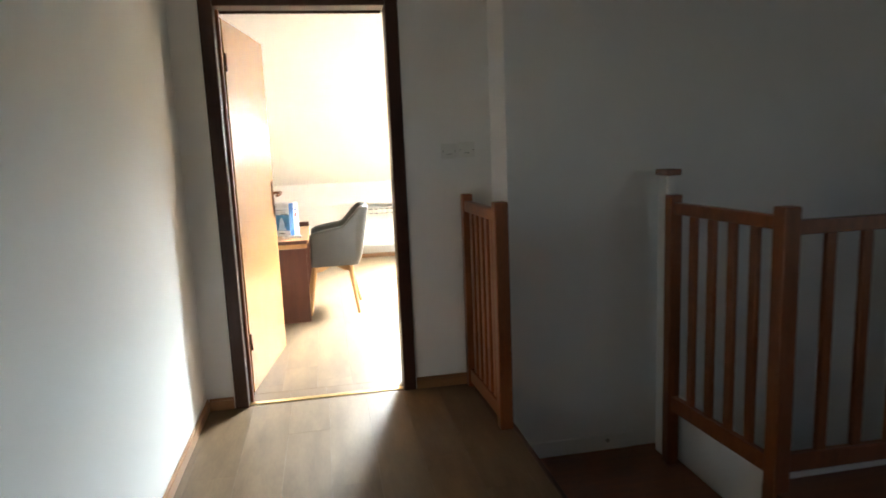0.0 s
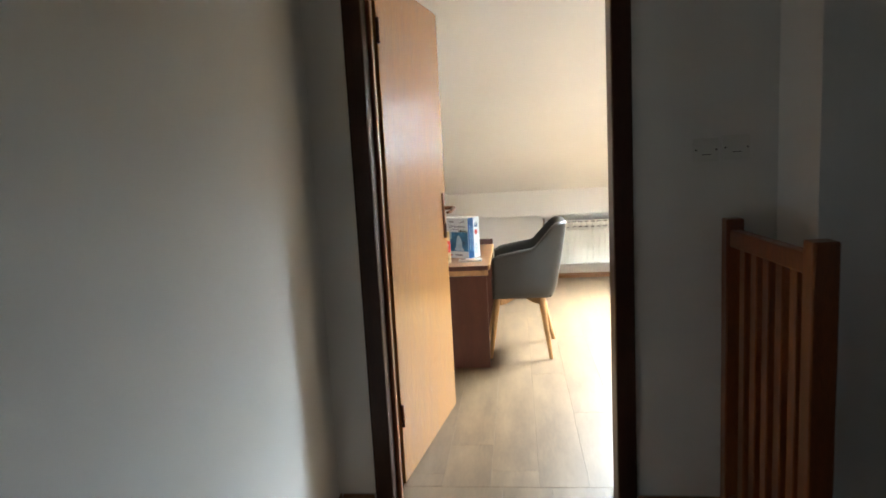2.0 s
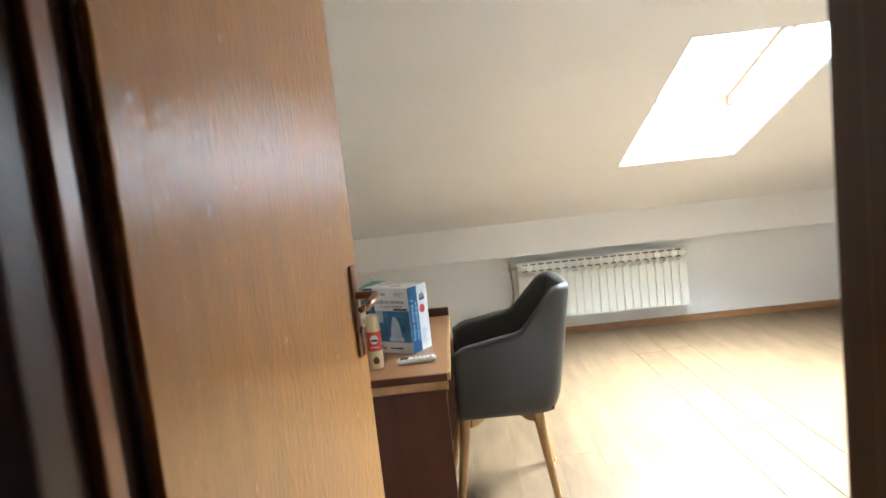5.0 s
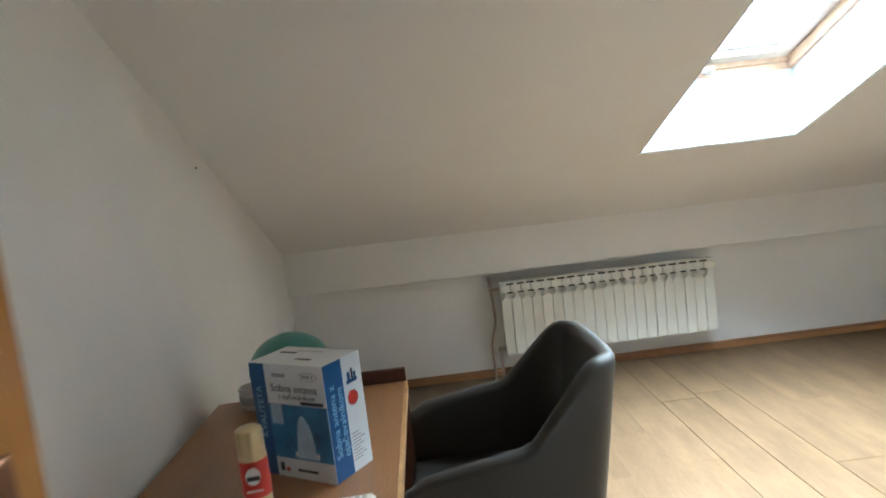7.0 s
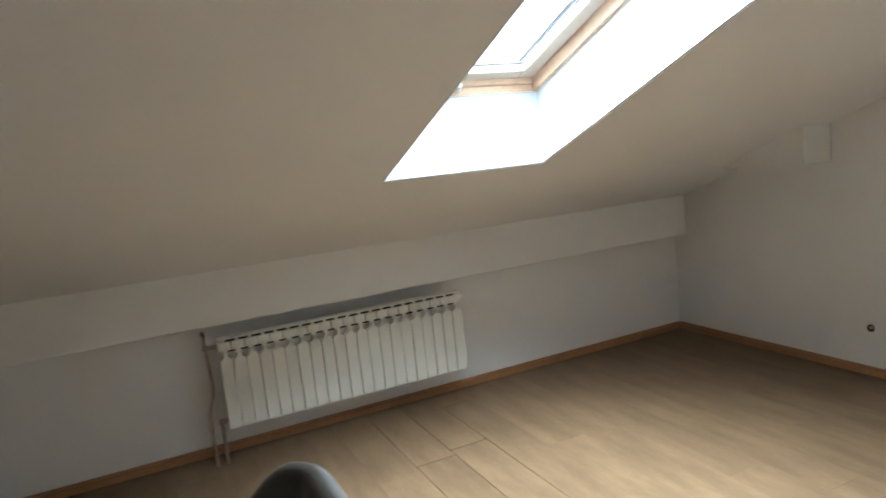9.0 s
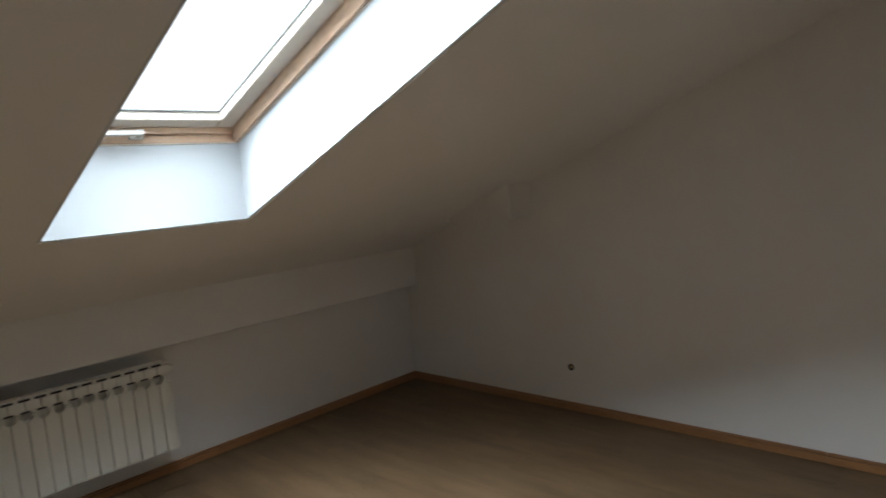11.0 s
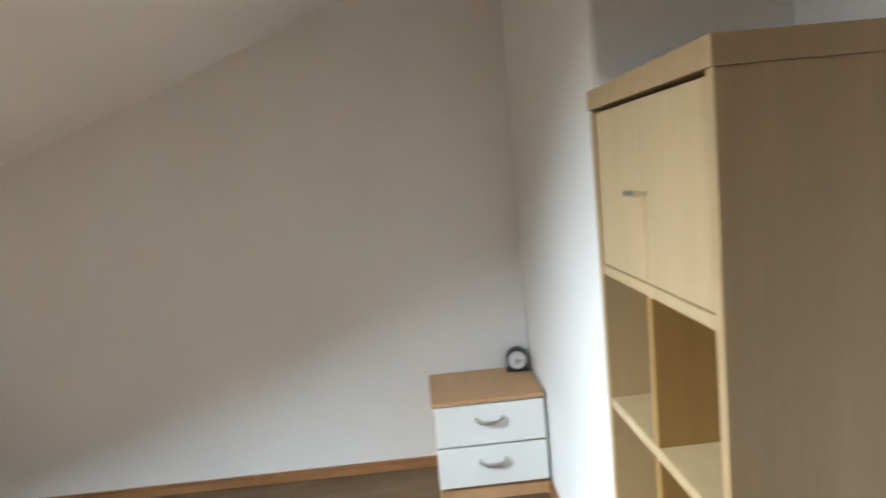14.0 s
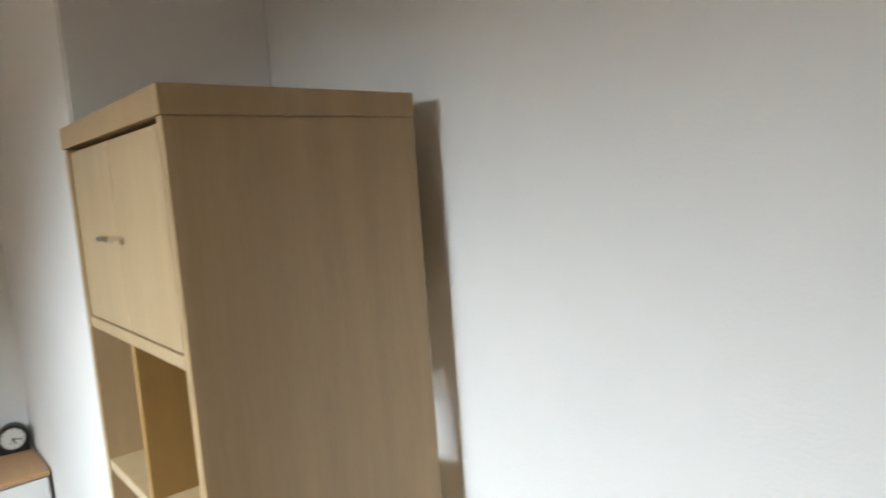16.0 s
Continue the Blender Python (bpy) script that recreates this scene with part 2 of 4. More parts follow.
def tube(bm, points, radius, sides=12, caps=True):
    """A round bar along points; radius is one number or one for each point."""
    pts = [Vector(p) for p in points]
    rad = radius if isinstance(radius, (list, tuple)) else [radius] * len(pts)
    rings, up = [], None
    for i, p in enumerate(pts):
        way = (pts[min(i + 1, len(pts) - 1)] - pts[max(i - 1, 0)]).normalized()
        if up is None:
            up = Vector((0, 0, 1)) if abs(way.z) < 0.9 else Vector((1, 0, 0))
        side = way.cross(up).normalized()
        up = side.cross(way).normalized()
        rings.append([bm.verts.new(p + rad[i] * (math.cos(a) * side + math.sin(a) * up)) for a in (2 * math.pi * k / sides for k in range(sides))])
    for r0, r1 in zip(rings, rings[1:]):
        for k in range(sides):
            bm.faces.new((r0[k], r0[(k + 1) % sides], r1[(k + 1) % sides], r1[k]))
    if caps:
        bm.faces.new(rings[0]), bm.faces.new(rings[-1])
    bmesh.ops.recalc_face_normals(bm, faces=bm.faces)
    return bm


def lathe(bm, profile, centre=(0, 0, 0), sides=32, m=None):
    """A profile of (radius, height) turned about the upright axis."""
    rings, made = [], []
    for r, z in profile:
        ring = [bm.verts.new((centre[0] + r * math.cos(a), centre[1] + r * math.sin(a), centre[2] + z)) for a in (2 * math.pi * k / sides for k in range(sides))]
        rings.append(ring)
        made += ring
    for r0, r1 in zip(rings, rings[1:]):
        for k in range(sides):
            bm.faces.new((r0[k], r0[(k + 1) % sides], r1[(k + 1) % sides], r1[k]))
    if profile[0][0] > 1e-4:
        bm.faces.new(rings[0])
    if profile[-1][0] > 1e-4:
        bm.faces.new(rings[-1])
    bmesh.ops.remove_doubles(bm, verts=made, dist=1e-5)
    bmesh.ops.recalc_face_normals(bm, faces=bm.faces)
    if m is not None:
        bmesh.ops.transform(bm, matrix=m, verts=bm.verts)
    return bm


def mesh_of(name, bm, mat, smooth=False):
    me = bpy.data.meshes.new(name)
    bm.to_mesh(me)
    bm.free()
    me.materials.append(mat)
    if smooth:
        for p in me.polygons:
            p.use_smooth = True
        me.set_sharp_from_angle(angle=radians(38))
    return me


def part(name, bm, mat, parent=None, label="", smooth=False):
    ob = new(name, mesh_of(name, bm, mat, smooth))
    if parent is not None:
        ob.parent = parent
    if label:
        tagged(ob, label)
    return ob


def structure(name, bm, mat, label, category="", smooth=False):
    return tagged(part(name, bm, mat, None, "", smooth), label, category or name.split("_")[0], kind="structure")


def thing(name, at, label, category, group="", turn=0.0):
    ob = new(name)
    ob.empty_display_size = 0.1
    ob.matrix_world = pose(*at, 0, 0, turn)
    return tagged(ob, label, category, group)


def words(name, text, size, m, mat, parent, align="LEFT"):
    """Lettering as a flat mesh, 0.3 mm proud of what it is printed on."""
    cu = bpy.data.curves.new(name, "FONT")
    cu.body, cu.size, cu.align_x, cu.align_y = text, size, align, "CENTER"
    cu.extrude = 0.0002
    tmp = new(name, cu)
    me = bpy.data.meshes.new_from_object(tmp.evaluated_get(bpy.context.evaluated_depsgraph_get()))
    bpy.data.objects.remove(tmp)
    me.materials.clear()
    me.materials.append(mat)
    ob = new(name, me)
    ob.parent = parent
    ob.matrix_local = m
    return ob


# ---- the room's shell ----
TOP = roof(BACK)
bm = boxes((LEFT - 0.15, -0.018, 0.0, BACK, 0, TOP + 0.3), (0.841, 1.345, 0.0, BACK_R, 0, TOP + 0.3), (-0.018, 0.841, 0.0, BACK, 2.02, TOP + 0.3))
structure("wall_door", bm, PLASTER, "white painted wall with the doorway between hall and attic room", "wall")
structure("wall_stairwell", boxes((1.345, HALL_R + 0.15, STAIR_Y, BACK_R, -2.6, TOP + 0.3), (1.25, 1.345, 0.0, BACK_R, -2.6, -0.002)), PLASTER, "white plaster wall beside the stairwell", "wall")
bm = prism(bmesh.new(), [(LEFT - 0.15, BACK + 0.002), (LEFT_NEAR, BACK + 0.002), (LEFT - 0.011, KNEE + 0.2), (LEFT - 0.15, KNEE + 0.2)], "z", 0, 3.0)
structure("wall_left", bm, PLASTER, "white painted side wall of the attic room", "wall")
structure("wall_gable", boxes((GABLE, GABLE + 0.2, BACK + 0.002, KNEE + 0.2, 0, 3.0)), PLASTER, "white painted gable wall under the roof slope", "wall")
structure("wall_knee", boxes((LEFT + 0.002, GABLE - 0.002, KNEE, KNEE + 0.2, 0, BEAM_Z + 0.1)), PLASTER, "low white knee wall below the roof slope", "wall")
bm = boxes((LEFT + 0.003, GABLE - 0.003, BEAM_Y, KNEE - 0.002, BEAM_Z, roof(BEAM_Y) + 0.02))
bmesh.ops.bevel(bm, geom=[e for e in bm.edges if all(abs(v.co.z - BEAM_Z) < 1e-4 and abs(v.co.y - BEAM_Y) < 1e-4 for v in e.verts)], offset=0.006, segments=3, affect="EDGES")
structure("beam_knee", bm, PLASTER, "white plastered beam along the knee wall above the radiator", "beam")
bm = boxes((JUT_X, GABLE - 0.002, BACK_R + 0.002, JUT_Y, 0, 3.0))
bmesh.ops.bevel(bm, geom=[e for e in bm.edges if all(abs(v.co.x - JUT_X) < 1e-4 and abs(v.co.y - JUT_Y) < 1e-4 for v in e.verts)], offset=0.006, segments=3, affect="EDGES")
structure("wall_jut", bm, PLASTER, "white plastered boxed-out corner wall beside the shelf", "wall")
# plastered purlin end under the slope
bm = bmesh.new()
prism(bm, [(3.343, 1.108), (3.84, 1.108), (3.89, roof(3.89) + 0.02), (3.343, roof(3.343) + 0.02)], "x", GABLE - 0.21, GABLE - 0.003)
bmesh.ops.bevel(bm, geom=[e for e in bm.edges], offset=0.004, segments=2, affect="EDGES")
structure("beam_stub", bm, PLASTER, "white plastered purlin end on the gable wall", "beam")

# sloped ceiling with the opening of the roof window
bm = bmesh.new()
TH = 0.372


def slab(x0, x1, ya, yb, lift=0.0):
    prism(bm, [(ya, roof(ya) + lift), (yb, roof(yb) + lift), (yb, roof(yb) + TH), (ya, roof(ya) + TH)], "x", x0, x1)


slab(LEFT - 0.15, SKY_X0, KNEE + 0.25, BACK - 0.17)
slab(SKY_X1, GABLE + 0.2, KNEE + 0.25, BACK - 0.17)
slab(SKY_X0, SKY_X1, KNEE + 0.25, SKY_Y0)
slab(SKY_X0, SKY_X1, SKY_Y1, BACK - 0.17)
structure("ceiling", bm, CEIL, "white painted sloping attic ceiling", "ceiling")

# ---- roof window ----
UP = Matrix.Translation((0, SKY_Y0, SLOPE_Z)) @ Matrix.Rotation(-math.atan(SLOPE), 4, "X")   # local -y runs up the slope, z leaves the roof
LEN = (SKY_Y0 - SKY_Y1) * math.sqrt(1 + SLOPE * SLOPE)
win = tagged(new("window_1"), "roof window with a pale wooden sash and a white lever in a deep white lining", "window", kind="structure")
win.matrix_world = UP
F, BED = 0.273, -0.118                                # lining depth; its lower board is plumb and meets the frame here
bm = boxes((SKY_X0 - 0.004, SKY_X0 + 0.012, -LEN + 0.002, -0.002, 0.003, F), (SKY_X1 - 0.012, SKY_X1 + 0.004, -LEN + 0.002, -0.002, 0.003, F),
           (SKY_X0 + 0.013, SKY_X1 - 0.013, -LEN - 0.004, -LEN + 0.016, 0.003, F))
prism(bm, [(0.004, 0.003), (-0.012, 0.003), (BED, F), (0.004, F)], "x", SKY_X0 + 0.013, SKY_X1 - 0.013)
part("lining", bm, REVEAL, win, "white gloss lining with the daylight tint in its colour")
a, b = SKY_X0 + 0.002, SKY_X1 - 0.002
part("window_frame", boxes((a, a + 0.028, -LEN + 0.005, -0.04, F + 0.001, F + 0.098), (b - 0.028, b, -LEN + 0.005, -0.04, F + 0.001, F + 0.098),
                           (a + 0.029, b - 0.029, BED - 0.004, -0.04, F + 0.001, F + 0.098), (a + 0.029, b - 0.029, -LEN + 0.005, -LEN + 0.055, F + 0.001, F + 0.098),
                           (a + 0.029, b - 0.029, BED - 0.020, BED - 0.005, F + 0.030, F + 0.098), bevel=0.003), WIN_WOOD, win)
trim = 0.015
part("frame_trim", boxes((a + 0.0005, a + trim, -LEN + 0.006, BED - 0.006, F - 0.004, F + 0.0008), (b - trim, b - 0.0005, -LEN + 0.006, BED - 0.006, F - 0.004, F + 0.0008),
                         (a + trim + 0.0005, b - trim - 0.0005, BED - 0.0035, BED + 0.012, F - 0.004, F + 0.0008), bevel=0.0015), WIN_PALE, win, "pale strip around the window lining")
S = F + 0.050
part("sash", boxes((a + 0.030, a + 0.100, -LEN + 0.06, BED - 0.022, S, S + 0.046), (b - 0.100, b - 0.030, -LEN + 0.06, BED - 0.022, S, S + 0.046),
                   (a + 0.101, b - 0.101, BED - 0.080, BED - 0.022, S, S + 0.046), (a + 0.101, b - 0.101, -LEN + 0.06, -LEN + 0.12, S, S + 0.046), bevel=0.005), WIN_PALE, win, "pale sash")
part("seal", boxes((a + 0.1005, a + 0.104, -LEN + 0.12, BED - 0.081, S + 0.030, S + 0.036), (b - 0.104, b - 0.1005, -LEN + 0.12, BED - 0.081, S + 0.030, S + 0.036),
                   (a + 0.105, b - 0.105, BED - 0.085, BED - 0.0805, S + 0.030, S + 0.036)), SEAL, win, "black glazing seal")
pane = part("pane", boxes((a + 0.098, b - 0.098, -LEN + 0.1, BED - 0.075, S + 0.037, S + 0.045)), GLASS, win)
pane.visible_shadow = False
bm = boxes((1.722, 1.770, BED - 0.016, BED - 0.0045, F + 0.012, F + 0.052), (1.740, 1.762, BED - 0.050, BED - 0.015, F + 0.014, F + 0.032), (1.60, 1.760, BED - 0.052, BED - 0.036, F + 0.010, F + 0.028), bevel=0.004)
part("lever", bm, PLASTIC, win, "white plastic window lever")

# ---- hall shell ----
structure("wall_hall_left", boxes((HALL_L - 0.15, HALL_L, HALL_Y, -0.002, 0, HALL_TOP)), PLASTER, "white painted hall wall", "wall")
structure("wall_hall_right", boxes((HALL_R, HALL_R + 0.15, HALL_Y, -3.55, -2.6, HALL_TOP), (HALL_R, HALL_R + 0.15, -2.65, STAIR_Y - 0.002, -2.6, HALL_TOP),
                                   (HALL_R, HALL_R + 0.15, -3.55, -2.65, -2.6, 0.95), (HALL_R, HALL_R + 0.15, -3.55, -2.65, 2.05, HALL_TOP)), PLASTER, "white painted far wall of the stairwell with a window", "wall")
structure("wall_hall_back", boxes((HALL_L - 0.15, HALL_R + 0.15, HALL_Y - 0.2, HALL_Y, -2.6, HALL_TOP)), PLASTER, "white painted end wall of the hall", "wall")
structure("ceiling_hall", boxes((HALL_L - 0.15, HALL_R + 0.15, HALL_Y - 0.2, -0.002, HALL_TOP + 0.002, HALL_TOP + 0.2)), CEIL, "white painted hall ceiling", "ceiling")

# ---- floors ----
CORNERS = ((-1, -1), (1, -1), (1, 1), (-1, 1))


def planks(parent, x0, x1, y0, y1, z, shift, seed, phases=None, width=0.193, length=1.36, thick=0.008):
    """Laminate boards that run along y, each an object; alike boards share a mesh. phases: a joint's y for some columns, whose joints gape."""
    rnd, cache = random.Random(seed), {}
    x = x0 - (x0 - shift) % width if (x0 - shift) % width else x0
    while x < x1 - 1e-4:
        y = y0 - rnd.random() * length * 0.98
        wide = 0.0
        for at, joint in (phases or {}).items():
            if abs(at - x) < 0.02:
                y, wide = joint - length * math.ceil((joint - y0) / length), 0.0032
        while y < y1 - 1e-4:
            xa, xb, ya, yb = max(x, x0), min(x + width, x1), max(y, y0), min(y + length, y1)
            y += length
            if yb - ya < 0.02 or xb - xa < 0.01:
                continue
            key = (round(xb - xa, 3), round(yb - ya, 3), wide)
            if key not in cache:
                w, l, g = key[0] / 2 - 0.00015, key[1] / 2 - 0.00015 - wide / 2, 0.0003
                b = bmesh.new()
                lo = [b.verts.new((sx * w + (wide if sx < 0 else 0), sy * l, -thick)) for sx, sy in CORNERS]
                mi = [b.verts.new((sx * w + (wide if sx < 0 else 0), sy * l, -g)) for sx, sy in CORNERS]
                hi = [b.verts.new((sx * (w - g) + (wide if sx < 0 else 0), sy * (l - g), 0)) for sx, sy in CORNERS]
                for r0, r1 in ((lo, mi), (mi, hi)):
                    for k in range(4):
                        b.faces.new((r0[k], r0[(k + 1) % 4], r1[(k + 1) % 4], r1[k]))
                b.faces.new(hi)
                cache[key] = mesh_of("plank", b, LAMINATE)
            ob = new("plank", cache[key])
            ob.parent = parent
            ob.location = ((xa + xb) / 2, (ya + yb) / 2, z)
        x += width


floor_room = structure("floor", boxes((LEFT, GABLE, BACK, KNEE, -0.2, -0.009), (-0.017, 0.84, 0.0, BACK - 0.0005, -0.2, -0.009)), LAMINATE, "light beech laminate floor of the attic room", "floor")
floor_hall = structure("floor_hall", boxes((HALL_L, EDGE_X, HALL_Y, -0.0005, -0.2, -0.009)), LAMINATE, "beech laminate landing floor beside the stairs", "floor")
part("landing_edge", boxes((EDGE_X + 0.001, EDGE_X + 0.02, HALL_Y, -0.003, -0.33, 0.004), bevel=0.003), FRAME_WOOD, floor_hall, "dark wooden landing edge")


def skirting(name, x0, x1, y0, y1, h=0.05):
    """Skirting board with a rounded top and a shallow groove."""
    bm = boxes((x0, x1, y0, y1, 0.002, h - 0.014), bevel=0.0015)
    along_x = (x1 - x0) > (y1 - y0)
    ins = 0.004
    if along_x:
        box(bm, x0, x1, y0 + (ins if y0 > 1 else 0), y1 - (0 if y0 > 1 else ins), h - 0.012, h, bevel=0.003)
    else:
        box(bm, x0 + ins, x1 - ins, y0, y1, h - 0.012, h, bevel=0.003)
    return tagged(part(name, bm, SKIRT), "brown oak-look skirting board along the wall", "skirting board", kind="structure")


skirting("baseboard_knee", LEFT + 0.03, GABLE - 0.018, KNEE - 0.016, KNEE - 0.001)
skirting("baseboard_gable", GABLE - 0.016, GABLE - 0.001, 1.9, KNEE - 0.001)
skirting("baseboard_gable_short", GABLE - 0.019, GABLE - 0.001, JUT_Y + 0.02, 1.898)
skirting("baseboard_jut", JUT_X, GABLE - 0.02, JUT_Y + 0.001, JUT_Y + 0.016)
skirting("baseboard_door_wall", 0.90, JUT_X - 0.02, BACK_R + 0.001, BACK_R + 0.016)
run = math.hypot(LEFT - LEFT_NEAR, KNEE - BACK)
side_skirting = skirting("baseboard_left", 0.001, 0.016, 0.012, run - 0.02)
side_skirting.matrix_world = pose(LEFT_NEAR, BACK, 0, 0, 0, math.degrees(math.atan2(LEFT_NEAR - LEFT, KNEE - BACK)))
skirting("baseboard_hall", 0.888, 1.185, -0.016, -0.001, 0.066)
skirting("baseboard_hall_corner", HALL_L + 0.016, -0.068, -0.016, -0.001, 0.066)
skirting("baseboard_hall_left", HALL_L + 0.001, HALL_L + 0.015, HALL_Y + 0.01, -0.001, 0.066)

# ---- doorway ----
door_frame = tagged(new("door_frame"), "dark brown varnished wooden door frame", "door frame", kind="structure")
C0, C1, O0, O1 = -0.062, 0.885, 0.004, 0.819
for y0, y1 in ((-0.016, -0.001), (BACK + 0.001, BACK + 0.014)):
    right = O1 + (0.001 if y0 < 0 else 0.016)
    bm = boxes((C0, O0 - 0.001, y0, y1, 0, 2.066), (right, C1, min(y0, BACK_R + 0.001), y1, 0, 2.066), (O0 - 0.0005, O1 + 0.0005, y0, y1, 2.0, 2.066), bevel=0.004)
    part("casing", bm, FRAME_WOOD, door_frame)
bm = boxes((-0.017, O0, -0.012, 0.10, 0, 2.019), (O1, 0.840, -0.012, 0.10, 0, 2.019), (O0 + 0.0005, O1 - 0.0005, -0.012, 0.10, 2.0, 2.019), bevel=0.003)
part("lining", bm, FRAME_WOOD, door_frame)
bm = boxes((-0.017, O0 - 0.014, 0.1005, BACK, 0, 2.019), (O1 + 0.014, 0.840, 0.1005, BACK, 0, 2.019), (O0 - 0.0135, O1 + 0.0135, 0.1005, BACK, 2.012, 2.019), bevel=0.001)
part("rebate", bm, FRAME_WOOD, door_frame)
bm = boxes((O0 + 0.0002, O0 + 0.016, 0.060, 0.096, 0, 1.999), bevel=0.004)
part("door_seal", bm, RAIL_WOOD, door_frame, "reddish sealing lip")
tagged(part("threshold_strip", boxes((O0 + 0.001, O1 - 0.001, 0.012, 0.048, -0.004, 0.005), bevel=0.002), BRASS), "worn brass strip across the doorway floor", "threshold strip", kind="structure")

# open door leaf: local y runs from the hinge to the free edge, local +x is the face turned to the walk
door = thing("door_1", (0.016, 0.178, 0.0), "open varnished beech door with a bronze lever handle", "door", turn=-8.5)
door["kind"] = "structure"
part("leaf", boxes((-0.04, 0.0, 0.0, 0.848, 0.008, 1.985), bevel=0.003), DOOR_WOOD, door)
bm = boxes((0.0005, 0.009, 0.775, 0.815, 0.899, 1.124), bevel=0.004)
plate = part("handle_plate", bm, BRONZE, door, "bronze door plate", smooth=True)
bm = tube(bmesh.new(), [(0.008, 0.795, 1.049), (0.045, 0.795, 1.049), (0.058, 0.788, 1.048), (0.062, 0.772, 1.046), (0.062, 0.73, 1.042), (0.060, 0.695, 1.038), (0.052, 0.678, 1.036)],
          [0.010, 0.010, 0.011, 0.011, 0.010, 0.009, 0.007], 14)
part("lever", bm, BRONZE, plate, smooth=True)
bm = lathe(bmesh.new(), [(0.0, 0.0), (0.007, 0.0), (0.007, 0.003), (0.0, 0.003)], sides=16, m=Matrix.Translation((0.009, 0.795, 0.959)) @ Matrix.Rotation(radians(90), 4, "Y"))
box(bm, 0.009, 0.0115, 0.7925, 0.7975, 0.936, 0.959)
part("keyhole", bm, DARK_HOLE, plate)
part("latch_plate", boxes((-0.031, -0.009, 0.8482, 0.8505, 0.934, 1.134), bevel=0.001), BRASS, door, "metal lock plate on the edge")
for hz in (0.25, 1.72):
    part("hinge", tube(bmesh.new(), [(0.006, -0.004, hz), (0.006, -0.004, hz + 0.09)], 0.007, 12), BRONZE, door, smooth=True)

# ---- desk ----
DX0, DX1, DY0, DY1, DZ = -0.28, 0.321, 1.608, 2.585, 0.642
desk = thing("desk", (0, 0, 0), "low desk with worn cherry top and dark mahogany sides", "desk")
desk.matrix_world = Matrix.Translation((DX1, DY0, 0)) @ Matrix.Rotation(radians(0.5), 4, "Z") @ Matrix.Translation((-DX1, -DY0, 0))
part("tabletop", boxes((DX0, DX1 - 0.010, DY0, DY1 - 0.022, DZ - 0.028, DZ), bevel=0.002), DESK_TOP, desk)
part("edge_band", boxes((DX1 - 0.0098, DX1, DY0, DY1 - 0.022, DZ - 0.027, DZ + 0.0012), bevel=0.0012), DESK_EDGE, desk, "light chipped edge band")
part("edge_band", boxes((DX0, DX1 - 0.012, DY0 - 0.006, DY0 - 0.0003, DZ - 0.028, DZ - 0.001), bevel=0.001), DESK_DARK, desk, "dark edge band")
part("apron", boxes((DX0 + 0.01, DX1 - 0.012, DY0 + 0.010, DY0 + 0.030, DZ - 0.062, DZ - 0.029), bevel=0.001), DESK_EDGE, desk, "worn reddish rail")
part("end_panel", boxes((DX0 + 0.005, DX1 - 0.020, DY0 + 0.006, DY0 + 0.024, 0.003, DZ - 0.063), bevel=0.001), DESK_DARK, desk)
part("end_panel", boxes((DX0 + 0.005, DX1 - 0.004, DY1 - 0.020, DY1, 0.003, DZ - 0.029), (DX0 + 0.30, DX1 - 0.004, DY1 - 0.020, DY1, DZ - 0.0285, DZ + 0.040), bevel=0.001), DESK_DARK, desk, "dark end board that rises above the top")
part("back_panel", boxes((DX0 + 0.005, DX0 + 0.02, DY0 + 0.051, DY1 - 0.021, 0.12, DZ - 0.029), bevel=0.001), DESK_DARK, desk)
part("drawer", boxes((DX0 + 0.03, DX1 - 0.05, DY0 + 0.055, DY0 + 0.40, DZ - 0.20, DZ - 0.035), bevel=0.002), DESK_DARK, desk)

# ---- chair ----
chair = thing("armchair", (0.323, 2.03, 0.036), "dark grey leatherette tub armchair on splayed oak legs at the desk", "chair")
chair.scale = (0.969, 0.969, 0.969)


